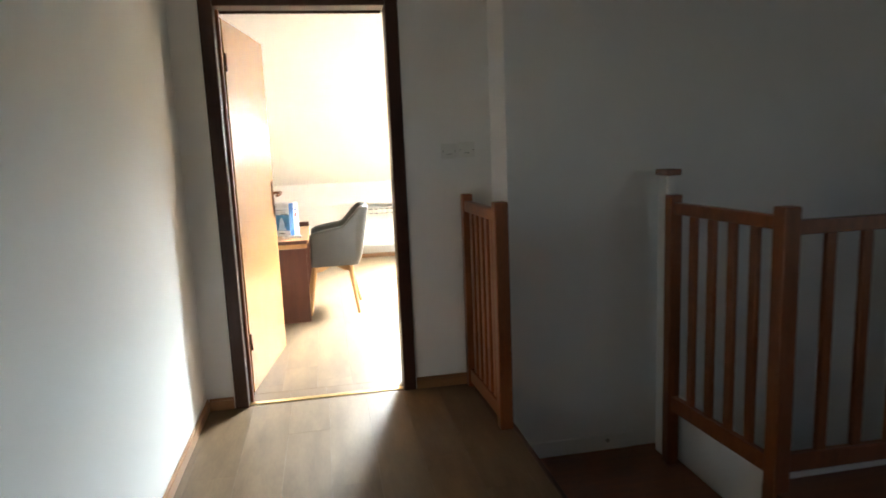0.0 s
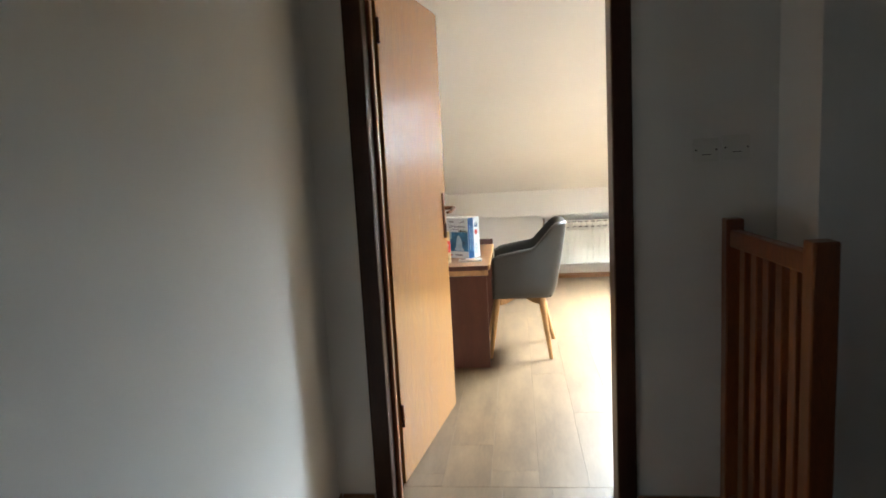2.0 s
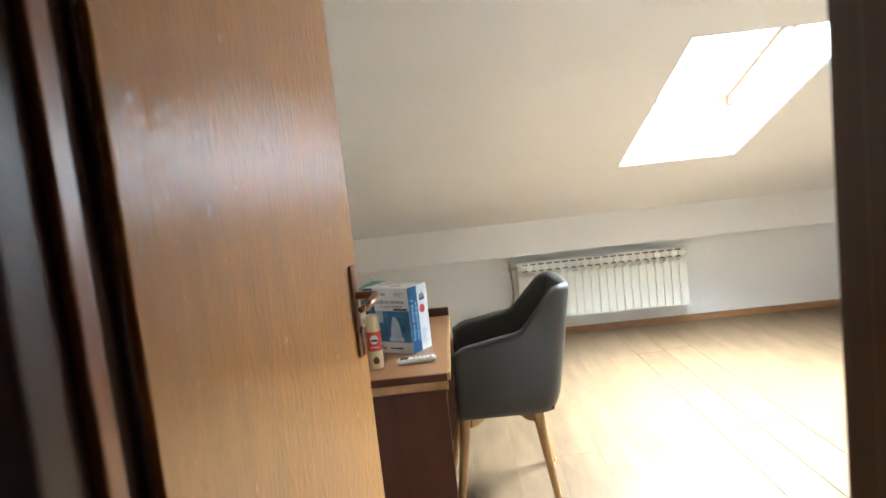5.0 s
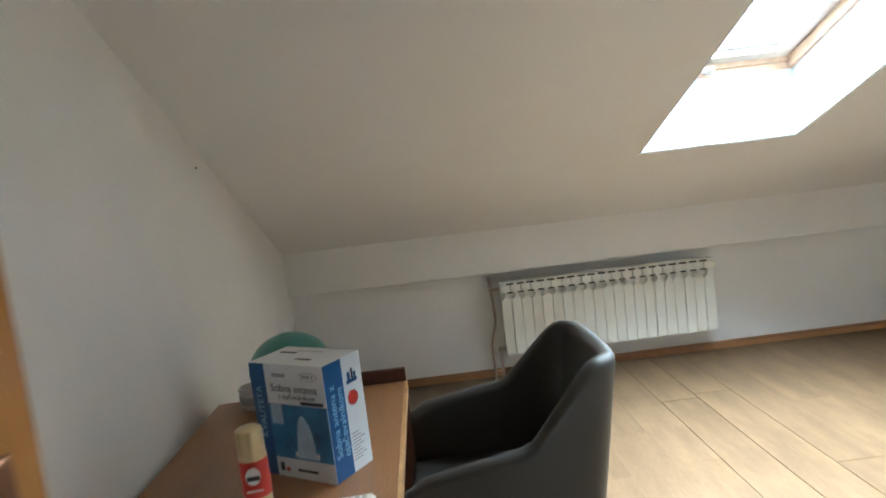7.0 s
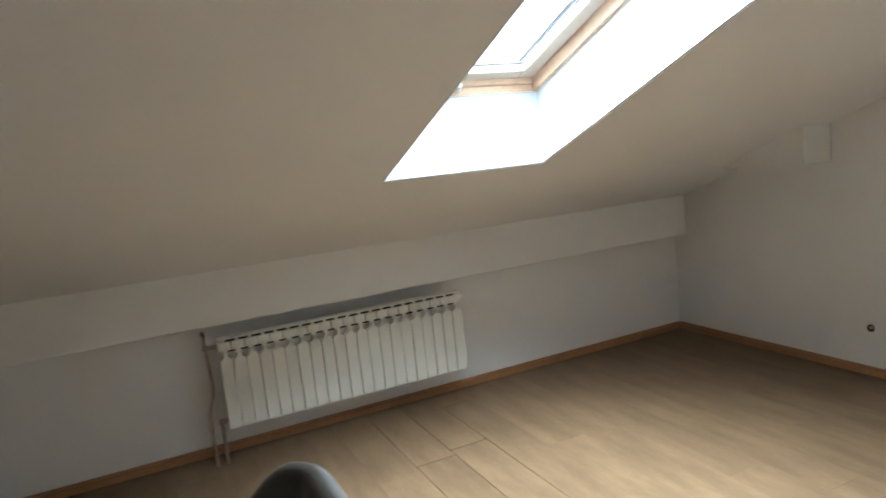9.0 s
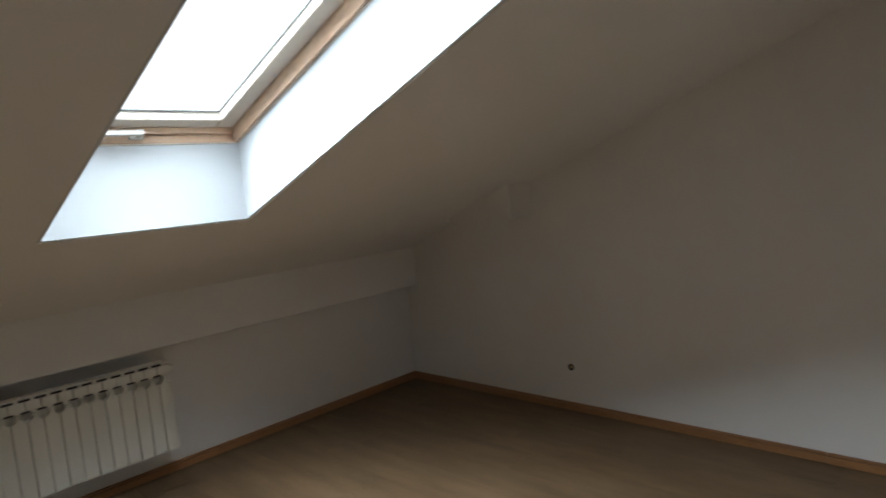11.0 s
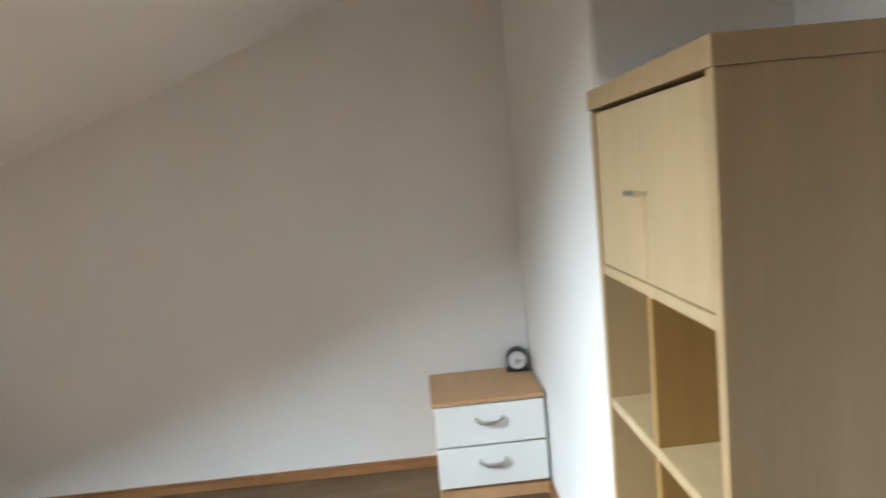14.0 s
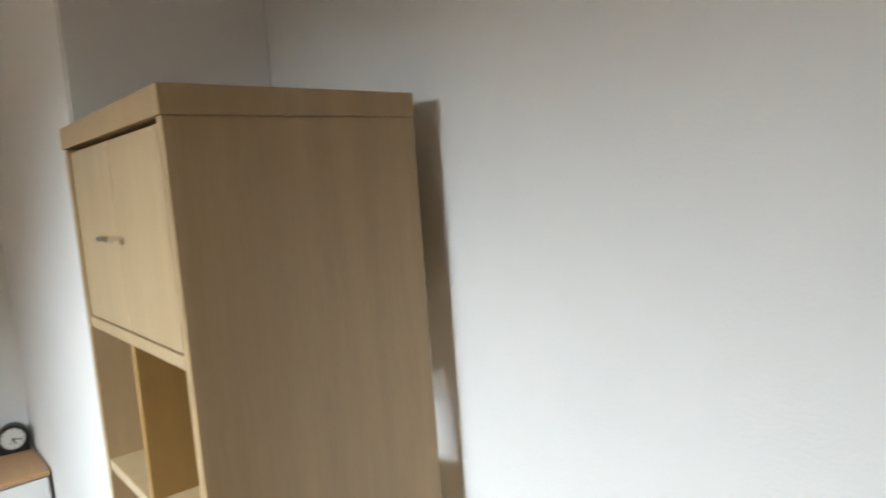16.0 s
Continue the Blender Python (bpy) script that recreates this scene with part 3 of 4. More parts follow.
def tub(bm, half, depth, zlow, t):
    """Bucket shell: a U in plan, low at the arms and high at the back, with wall thickness t."""
    n, rows = 48, 14
    grid = {}
    for i in range(n + 1):
        s = i / n
        a = math.pi * (s - 0.5)                   # -90 at one arm, 0 at the back, 90 at the other
        straight = 0.50
        if s < straight * 0.5:
            k = s / (straight * 0.5)
            x, y, nx, ny = 0.02 + (depth - half * 0.60 - 0.02) * k, -half, 0, -1
        elif s > 1 - straight * 0.5:
            k = (1 - s) / (straight * 0.5)
            x, y, nx, ny = 0.02 + (depth - half * 0.60 - 0.02) * k, half, 0, 1
        else:
            k = (s - straight * 0.5) / (1 - straight) * math.pi - math.pi / 2
            cx, sy = math.cos(k), math.sin(k)
            p = 0.46
            x = depth - half * 0.60 + half * 0.60 * abs(cx) ** p
            y = half * math.copysign(abs(sy) ** p, sy)
            nx, ny = cx, sy
            q = math.hypot(nx, ny)
            nx, ny = nx / q, ny / q
        f = min(1, max(0, (x - 0.245) / 0.135))
        f = f * f * (3 - 2 * f)
        top = 0.650 + 0.045 * min(1, x / 0.25) + 0.160 * f
        e = max(0.0, 1 - x / 0.06)
        top -= 0.03 * e * e
        back = min(1, max(0, (x - 0.2) / 0.2))
        loop = []
        for j in range(rows + 1):
            z = zlow + (top - t / 2 - zlow) * j / rows
            loop.append((-0.020 * max(0, 1 - (z - zlow) / 0.08) ** 2, z))
        loop += [(-t / 2 + t / 2 * math.cos(b), top - t / 2 + t / 2 * math.sin(b)) for b in (math.pi * k / 8 for k in range(1, 8))]
        for j in range(rows, -1, -1):
            z = zlow + (top - t / 2 - zlow) * j / rows
            loop.append((-t - 0.010 * max(0, 1 - (z - zlow) / 0.12) ** 2, z))
        for j, (off, z) in enumerate(loop):
            lean = (z - zlow) * 0.175 * back
            taper = 1 - 0.38 * max(0, z - zlow) * back
            grid[i, j] = bm.verts.new((x + lean + nx * off, (y + ny * off) * taper, z))
    m = len(loop)
    for i in range(n):
        for j in range(m):
            k = (j + 1) % m
            bm.faces.new((grid[i, j], grid[i + 1, j], grid[i + 1, k], grid[i, k]))
    for i, way in ((0, -1), (n, -1)):
        # rounded front of each arm
        cx = sum((grid[i, j].co for j in range(m)), Vector()) / m
        ring = [grid[i, j] for j in range(m)]
        for step, (push, shrink) in enumerate(((0.010, 0.90), (0.016, 0.72))):
            nxt = [bm.verts.new(Vector((v.co.x, cx.y + (v.co.y - cx.y) * shrink, v.co.z)) + Vector((-push if step == 0 else -0.006, 0, -0.004))) for v in ring]
            for j in range(m):
                k = (j + 1) % m
                bm.faces.new((ring[j], ring[k], nxt[k], nxt[j]))
            ring = nxt
        bm.faces.new(ring)
    bmesh.ops.recalc_face_normals(bm, faces=bm.faces)
    return bm


part("shell", tub(bmesh.new(), 0.257, 0.418, 0.366, 0.048), LEATHER, chair, "dark grey leatherette shell", smooth=True).data.set_sharp_from_angle(angle=radians(80))
bm = boxes((0.0, 0.385, -0.225, 0.225, 0.367, 0.42), bevel=0.008)
part("seat_base", bm, LEATHER, chair, smooth=True)
bm = boxes((-0.005, 0.372, -0.212, 0.212, 0.42, 0.505))
bmesh.ops.bevel(bm, geom=list(bm.edges), offset=0.03, segments=4, affect="EDGES", profile=0.6)
part("seat", bm, LEATHER, chair, "dark grey leatherette seat cushion", smooth=True)
for ends in (((0.040, -0.185), (0.318, 0.165)), ((0.040, 0.165), (0.318, -0.185))):
    # crossed rails under the seat, deep at the legs and thin in the middle
    (xa, ya), (xb, yb) = ends
    long = math.hypot(xb - xa, yb - ya)
    bm = prism(bmesh.new(), [(0, 0.316), (0.05, 0.314), (long / 2, 0.348), (long - 0.05, 0.314), (long, 0.316), (long, 0.366), (0, 0.366)], "y", -0.017, 0.017)
    bmesh.ops.transform(bm, matrix=Matrix.Translation((xa, ya, -0.001 if ya < 0 else 0)) @ Matrix.Rotation(math.atan2(yb - ya, xb - xa), 4, "Z"), verts=bm.verts)
    part("seat_frame", bm, LEG_WOOD, chair, "oak underframe")
for (fx, fy), (tx, ty) in (((-0.028, -0.229), (0.030, -0.185)), ((0.369, -0.266), (0.318, -0.19)), ((0.408, 0.202), (0.318, 0.17)), ((-0.061, 0.20), (0.030, 0.17))):
    part("leg", tube(bmesh.new(), [(fx, fy, -0.0365), (fx * 0.55 + tx * 0.45, fy * 0.55 + ty * 0.45, 0.14), (tx, ty, 0.366)], [0.013, 0.017, 0.023], 14), LEG_WOOD, chair, smooth=True)

# ---- radiator ----
RX, RP, RN, RYF, RK = 0.813, 0.0593, 21, 4.283, 1.0257
rad = thing("radiator", (RX, RYF, -0.0334), "cream enamelled sectional radiator hung on the knee wall", "radiator")
rad.scale = (RK, RK, RK)
bm = bmesh.new()
w = RP / 2 - 0.0019
plate = [(-w, 0.205), (w, 0.205)] + [(w - 0.024 * math.sin(a), 0.560 - 0.030 * math.cos(a)) for a in (math.pi / 2 * k / 6 for k in range(7))]
plate += [(-w + 0.024 * math.cos(a), 0.560 - 0.030 * math.sin(a)) for a in (math.pi / 2 * k / 6 for k in range(7))]
prism(bm, plate, "y", 0.0, 0.022)                                           # front plate with scooped shoulders
box(bm, -0.006, 0.006, 0.004, 0.060, 0.215, 0.545)                          # web
box(bm, -w, w, 0.032, 0.035, 0.515, 0.575)
box(bm, -w, w, 0.058, 0.063, 0.215, 0.560)                                  # rear plate
box(bm, -w, w, 0.004, 0.054, 0.572, 0.612, bevel=0.003)   # upper header
box(bm, -w, w, 0.010, 0.058, 0.622, 0.630, bevel=0.002)                     # top louvre
box(bm, -0.010, 0.010, 0.010, 0.050, 0.545, 0.625)
tube(bm, [(-w, 0.034, 0.235), (w, 0.034, 0.235)], 0.022, 12)
first = mesh_of("section", bm, RADIATOR, smooth=True)
for i in range(RN):
    ob = new("section", first)
    ob.parent, ob.location = rad, (RP * (i + 0.5), 0, 0)
# dark bars set in the openings stand in for the shade inside them
for hw, z0, z1 in ((0.021, 0.613, 0.6215), (0.017, 0.564, 0.571)):
    slot_shade = mesh_of("slot_shade", boxes((-hw, hw, 0.009, 0.020, z0, z1), bevel=0.002), DARK_HOLE)
    for i in range(1, RN):
        ob = new("slot_shade", slot_shade)
        ob.parent, ob.location = rad, (RP * i, -0.006, 0)
part("end_plug", tube(bmesh.new(), [(RP * RN, 0.034, 0.590), (RP * RN + 0.012, 0.034, 0.590), (RP * RN + 0.013, 0.034, 0.590), (RP * RN + 0.024, 0.034, 0.590)], [0.02, 0.02, 0.012, 0.010], 12), RADIATOR, rad, smooth=True)
for bx in (0.25, 1.0):
    part("bracket", boxes((bx - 0.01, bx + 0.01, 0.064, (KNEE - RYF) / RK, 0.555, 0.575)), RADIATOR, rad)
pipe = thing("radiator_pipes", (0.736, RYF + 0.034, -0.0334), "painted heating pipes with brass valves beside the radiator", "pipe")
pipe.scale = (RK, RK, RK)
part("flow_pipe", tube(bmesh.new(), [(0.0, 0, 0.033), (0.0, 0, 0.20), (0.001, 0, 0.27), (0.012, 0, 0.32), (0.028, 0, 0.37), (0.034, 0, 0.42), (0.032, 0, 0.50), (0.026, 0, 0.57), (0.024, 0, 0.64)], 0.0085, 12), PIPE, pipe, smooth=True)
part("return_pipe", tube(bmesh.new(), [(0.048, 0, 0.033), (0.048, 0, 0.12), (0.048, 0, 0.235)], 0.0085, 12), PIPE, pipe, smooth=True)
for vx, vz in ((0.026, 0.595), (0.048, 0.238)):
    bm = tube(bmesh.new(), [(vx - 0.012, 0, vz), (vx + 0.01, 0, vz), (vx + 0.011, 0, vz), (0.076, 0, vz)], [0.014, 0.014, 0.010, 0.010], 12)
    lathe(bm, [(0.0, 0), (0.015, 0), (0.015, 0.018), (0.010, 0.02), (0.0, 0.02)], (vx, 0, vz - 0.01), 12)
    part("valve", bm, PIPE, pipe, smooth=True)
part("wall_plate", boxes((0.02, 0.034, 0.01, (KNEE - RYF) / RK - 0.034, 0.625, 0.645)), PIPE, pipe)

# ---- drawer chest ----
CX0, CX1, CY0, CY1 = 3.472, 3.832, 0.642, 1.083
chest = thing("bedside_chest", (0, 0, 0), "beech bedside chest with two white drawers in the corner", "drawer chest")
part("top", boxes((CX0 - 0.012, CX1, CY0 - 0.004, CY1 + 0.004, 0.409, 0.426), bevel=0.002), BEECH, chest)
part("side", boxes((CX0 + 0.004, CX1, CY0, CY0 + 0.016, 0.001, 0.4085), bevel=0.001), BEECH, chest)
part("side", boxes((CX0 + 0.004, CX1, CY1 - 0.016, CY1, 0.001, 0.4085), bevel=0.001), BEECH, chest)
part("plinth", boxes((CX0 + 0.012, CX0 + 0.028, CY0 + 0.0165, CY1 - 0.0165, 0.001, 0.066), bevel=0.001), BEECH, chest)
part("back", boxes((CX1 - 0.008, CX1 - 0.001, CY0 + 0.0165, CY1 - 0.0165, 0.01, 0.408)), BEECH, chest)
for z0, z1 in ((0.072, 0.233), (0.241, 0.404)):
    bm = boxes((CX0 - 0.012, CX0 + 0.003, CY0 + 0.002, CY1 - 0.002, z0, z1), bevel=0.002)
    box(bm, CX0 + 0.0035, CX1 - 0.02, CY0 + 0.025, CY1 - 0.025, z0 + 0.02, z1 - 0.03)
    drawer = part("drawer", bm, WHITE_LAM, chest, "white drawer")
    hz, yc = z1 - 0.066, (CY0 + CY1) / 2
    pts = [(CX0 - 0.012, yc - 0.052, hz + 0.010), (CX0 - 0.028, yc - 0.050, hz + 0.006), (CX0 - 0.036, yc - 0.030, hz - 0.002), (CX0 - 0.038, yc, hz - 0.004),
           (CX0 - 0.036, yc + 0.030, hz - 0.002), (CX0 - 0.028, yc + 0.050, hz + 0.006), (CX0 - 0.012, yc + 0.052, hz + 0.010)]
    part("handle", tube(bmesh.new(), pts, [0.006, 0.0065, 0.007, 0.0075, 0.007, 0.0065, 0.006], 10), STEEL, drawer, "brushed steel bow handle", smooth=True)

# ---- shelf unit ----
WX0, WX1, WY0, WY1, WZ = 1.905, 2.505, 0.212, 0.66, 1.466
shelf = thing("shelf_unit", (0, 0, 0), "maple shelf unit with two small doors above open compartments", "shelf")
part("top", boxes((WX0 - 0.004, WX1 + 0.004, WY0, WY1 + 0.004, WZ - 0.043, WZ), bevel=0.0015), MAPLE_SHADED, shelf)
part("side", boxes((WX0, WX0 + 0.024, WY0, WY1, 0.002, WZ - 0.0435), bevel=0.001), MAPLE_SHADED, shelf)
part("side", boxes((WX1 - 0.024, WX1, WY0, WY1, 0.002, WZ - 0.0435), bevel=0.001), MAPLE_SHADED, shelf)
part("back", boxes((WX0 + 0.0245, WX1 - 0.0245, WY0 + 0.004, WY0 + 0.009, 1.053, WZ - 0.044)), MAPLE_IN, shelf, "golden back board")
xm = (WX0 + WX1) / 2
for z in (1.052, 0.735, 0.405, 0.07):
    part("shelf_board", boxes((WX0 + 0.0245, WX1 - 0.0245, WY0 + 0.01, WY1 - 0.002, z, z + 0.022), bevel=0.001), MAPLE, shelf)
for z0, z1 in ((0.757, 1.052), (0.427, 0.735), (0.092, 0.405)):
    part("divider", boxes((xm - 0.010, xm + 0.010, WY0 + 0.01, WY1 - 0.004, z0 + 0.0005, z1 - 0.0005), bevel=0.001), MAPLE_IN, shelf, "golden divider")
for x0, x1, hx in ((WX0 + 0.026, xm - 0.0015, xm - 0.021), (xm + 0.0015, WX1 - 0.026, xm + 0.021)):
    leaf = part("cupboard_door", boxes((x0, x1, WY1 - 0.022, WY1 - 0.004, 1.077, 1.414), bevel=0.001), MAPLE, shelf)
    bm = tube(bmesh.new(), [(hx, WY1 - 0.004, 1.245), (hx, WY1 + 0.016, 1.245)], [0.004, 0.004], 10)
    tube(bm, [(hx - 0.013, WY1 + 0.018, 1.245), (hx + 0.013, WY1 + 0.018, 1.245)], 0.006, 12)
    part("knob", bm, CHROME, leaf, "small steel bar knob", smooth=True)
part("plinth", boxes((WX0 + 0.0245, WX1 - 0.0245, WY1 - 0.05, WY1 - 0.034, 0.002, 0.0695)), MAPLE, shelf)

# ---- stairwell ----
def rail_post(name, bm_m, x, y, z0, z1, w=0.062, parent=None):
    bm = boxes((x - w / 2, x + w / 2, y - w / 2, y + w / 2, z0, z1), bevel=0.005)
    return part(name, bm, bm_m, parent)


def balustrade(name, a, b, zlow, ztop, posts, n, label):
    """Posts at the ends, a flat hand rail, a bottom rail and square balusters from a to b."""
    ob = thing(name, (0, 0, 0), label, "railing", "stair railings")
    ax, ay = a
    bx, by = b
    L = math.hypot(bx - ax, by - ay)
    m = Matrix.Translation((ax, ay, 0)) @ Matrix.Rotation(math.atan2(by - ay, bx - ax), 4, "Z")
    for (px, py, p0, p1, w) in posts:
        rail_post("post", RAIL_WOOD, px, py, p0, p1, w, ob)
    part("hand_rail", boxes((0.028, L - 0.028, -0.021, 0.021, ztop - 0.085, ztop - 0.03), bevel=0.006, m=m), RAIL_WOOD, ob)
    part("bottom_rail", boxes((0.028, L - 0.028, -0.018, 0.018, zlow, zlow + 0.075), bevel=0.005, m=m), RAIL_WOOD, ob)
    for i in range(n):
        u = 0.028 + (L - 0.056) * (i + 1) / (n + 1)
        part("baluster", boxes((u - 0.0225, u + 0.0225, -0.012, 0.012, zlow + 0.0755, ztop - 0.0855), bevel=0.004, m=m), RAIL_WOOD, ob)
    return ob


balustrade("stair_railing", (1.195, -0.035), (1.218, -0.60), 0.03, 1.045, ((1.195, -0.035, 0.0, 1.05, 0.055), (1.218, -0.60, 0.001, 1.05, 0.062)), 5, "orange-brown pine railing beside the doorway")
balustrade("stair_railing", (2.105, -0.51), (2.15, -1.225), -0.05, 1.022, ((2.105, -0.51, -0.339, 1.028, 0.06), (2.15, -1.225, -0.339, 1.028, 0.07)), 4, "orange-brown pine railing across the stairwell")
balustrade("stair_railing", (2.15, -1.225), (4.27, -1.245), -0.03, 1.005, ((4.265, -1.235, -0.12, 1.0, 0.06),), 12, "long orange-brown pine railing of the far landing")
pil = thing("stair_pillar", (2.128, -0.415, 0), "white plastered stair pillar with a brown wooden cap", "pillar")
part("shaft", boxes((-0.026, 0.030, -0.03, 0.05, STAIR_Z + 0.001, 1.115), bevel=0.006), PLASTER, pil)
part("cap", boxes((-0.034, 0.048, -0.045, 0.065, 1.1155, 1.145), bevel=0.006), RAIL_WOOD, pil, "brown wooden cap")
structure("stair_landing", boxes((EDGE_X + 0.021, 2.163, -1.6, STAIR_Y - 0.001, -0.49, STAIR_Z), bevel=0.004), TREAD_WOOD, "brown wooden winder of the stairs below the landing", "stair")
for i in range(4):
    structure("stair_step", boxes((EDGE_X + 0.021, 2.2, -1.86 - 0.26 * i, -1.58 - 0.26 * i, -0.70 - 0.18 * i, -0.52 - 0.18 * i), bevel=0.004), TREAD_WOOD, "brown wooden stair tread", "stair")
structure("wall_stair_inner", boxes((2.165, 2.24, -1.16, STAIR_Y - 0.001, -2.6, -0.055)), PLASTER, "low white wall under the stairwell railing", "wall")
structure("floor_far_landing", boxes((2.13, HALL_R, HALL_Y, -1.17, -0.25, -0.10)), TREAD_WOOD, "brown wooden far landing", "floor")
structure("wall_far_landing", boxes((2.155, HALL_R, -1.175, -1.169, -0.0995, -0.03)), PLASTER, "white upstand under the far railing", "wall")
structure("baseboard_stairs", boxes((1.35, 2.0, STAIR_Y - 0.014, STAIR_Y - 0.001, STAIR_Z + 0.001, STAIR_Z + 0.085), bevel=0.002), PLASTER, "white painted stair skirting", "skirting board")
structure("floor_below", boxes((EDGE_X - 1.5, HALL_R, HALL_Y, 0.2, -2.75, -2.6)), TREAD_WOOD, "brown floor of the storey below", "floor")
structure("wall_stair_side", boxes((EDGE_X - 0.12, EDGE_X - 0.002, HALL_Y, -0.002, -2.6, -0.21)), PLASTER, "white wall under the landing edge", "wall")

# ---- things on the desk ----
BW, BD, BH = 0.219, 0.128, 0.264
carton = thing("antenna_carton", (0.1190, 2.000, DZ + 0.0005), "blue and white cardboard carton of a room antenna on the desk", "box", turn=-32.0)
bm = boxes((-BW / 2, BW / 2, -BD / 2, BD / 2, 0, BH), bevel=0.0015)
part("carton_body", bm, CARD_WHITE, carton, "white card")
fy, fx = -BD / 2, BW / 2
E0 = 0.0004


def panel(name, x0, x1, z0, z1, mat, face="front", lift=1):
    """A printed field on one face of the carton."""
    e = E0 * lift
    if face == "front":
        b = boxes((x0, x1, fy - e, fy - e + 0.0003, z0, z1))
    elif face == "side":
        b = boxes((fx + e - 0.0003, fx + e, x0, x1, z0, z1))
    else:
        b = boxes((x0, x1, z0, z1, BH + e - 0.0003, BH + e))
    return part(name, b, mat, carton)


def front(x, z, lift=3):
    return Matrix.Translation((x, fy - E0 * lift, z)) @ Matrix.Rotation(radians(90), 4, "X")


def side(y, z, lift=3):
    return Matrix.Translation((fx + E0 * lift, y, z)) @ Matrix.Rotation(radians(90), 4, "Z") @ Matrix.Rotation(radians(90), 4, "X")


L0 = -BW / 2 + 0.001
panel("navy_strip", L0, L0 + 0.046, 0.001, BH - 0.001, CARD_NAVY)
panel("picture", L0 + 0.0465, BW / 2 - 0.001, 0.046, 0.172, CARD_BLUE)
panel("picture_glow", L0 + 0.052, L0 + 0.085, 0.125, 0.171, CARD_PALE, lift=2)
bm = bmesh.new()
prism(bm, [(-0.028, 0.05), (0.034, 0.05), (0.030, 0.062), (0.026, 0.10), (0.020, 0.125), (0.010, 0.142), (0.002, 0.150), (-0.006, 0.146), (-0.014, 0.13), (-0.020, 0.10), (-0.024, 0.062)], "y", fy - E0 * 2.5, fy - E0)
bmesh.ops.translate(bm, vec=(0.032, 0, 0), verts=bm.verts)
part("picture_antenna", bm, CARD_PALE, carton)
for rod in ([(-0.002, fy - E0 * 2, 0.075), (-0.022, fy - E0 * 2, 0.138)], [(0.064, fy - E0 * 2, 0.072), (0.073, fy - E0 * 2, 0.095), (0.068, fy - E0 * 2, 0.118)]):
    part("picture_rod", tube(bmesh.new(), rod, 0.0007, 6), INK, carton)
part("picture_foot", boxes((0.000, 0.070, fy - E0 * 2.4, fy - E0, 0.052, 0.064), bevel=0.00005), CARD_WHITE, carton)
words("lettering", "Sobna antena", 0.0255, front(0.020, 0.209), INK, carton, "CENTER")
words("lettering", "z ojačevalnikom", 0.0168, front(0.026, 0.190), INK, carton, "CENTER")
panel("tag_bar", 0.035, 0.100, 0.174, 0.182, INK, lift=2)
panel("logo_bar", -0.040, 0.0, 0.234, 0.243, GREY_PLASTIC, lift=2)
bm = bmesh.new()
prism(bm, [(0.066 + 0.027 * math.cos(k * math.pi / 12), 0.238 + 0.0105 * math.sin(k * math.pi / 12)) for k in range(24)], "y", fy - E0 * 2, fy - E0)
part("badge", bm, GREY_PLASTIC, carton)
bm = bmesh.new()
prism(bm, [(0.066 + 0.0255 * math.cos(k * math.pi / 12), 0.238 + 0.009 * math.sin(k * math.pi / 12)) for k in range(24)], "y", fy - E0 * 2.6, fy - E0)
part("badge", bm, CARD_WHITE, carton)
words("lettering", "DVB-T", 0.013, front(0.066, 0.238, 4), INK, carton, "CENTER")
words("lettering", "KVALITETA", 0.024, Matrix.Translation((L0 + 0.024, fy - E0 * 3, 0.15)) @ Matrix.Rotation(radians(90), 4, "X") @ Matrix.Rotation(radians(90), 4, "Z"), INK_BLUE, carton, "CENTER")
panel("text_bar", 0.0, 0.06, 0.018, 0.024, INK, lift=2)
panel("logo_mark", -0.052, -0.040, 0.014, 0.034, INK, lift=2)
panel("logo_mark", -0.036, -0.024, 0.014, 0.024, RED, lift=2)
S0 = -BD / 2 + 0.001
panel("navy_strip", S0, S0 + 0.060, 0.001, BH - 0.001, CARD_NAVY, "side")
up_m = Matrix.Rotation(radians(90), 4, "Z")
words("lettering", "Sobna antena z", 0.027, side(S0 + 0.019, 0.132) @ up_m, INK_BLUE, carton, "CENTER")
words("lettering", "ojačevalnikom", 0.027, side(S0 + 0.044, 0.125) @ up_m, INK_BLUE, carton, "CENTER")
for k, (y0, y1, z0, z1, mt) in enumerate(((0.008, 0.045, 0.200, 0.208, CARD_NAVY), (0.012, 0.022, 0.208, 0.226, CARD_NAVY), (0.026, 0.032, 0.206, 0.232, INK), (0.034, 0.042, 0.208, 0.222, CARD_NAVY))):
    panel("logo_mark", y0, y1, z0, z1, mt, "side", 2)
bm = bmesh.new()
prism(bm, [(0.024 + 0.018 * math.cos((k + 0.5) * math.pi / 4), 0.166 + 0.018 * math.sin((k + 0.5) * math.pi / 4)) for k in range(8)], "x", fx, fx + E0 * 2)
part("red_badge", bm, RED, carton, "red octagonal badge")
for k in range(9):
    panel("text_bar", 0.003, 0.028 + 0.022 * ((k * 7) % 5) / 5, 0.086 - 0.0075 * k, 0.0885 - 0.0075 * k, GREY_PLASTIC, "side", 2)
panel("hand_slot", -0.085, -0.035, 0.012, 0.022, INK, "top", 2)
panel("logo_bar", 0.0, 0.045, -0.030, -0.020, INK, "top", 2)
panel("logo_bar", -0.045, 0.03, 0.03, 0.034, GREY_PLASTIC, "top", 2)
panel("lid_seam", -BW / 2, BW / 2, BD / 2 - 0.004, BD / 2 - 0.002, GREY_PLASTIC, "top", 2)

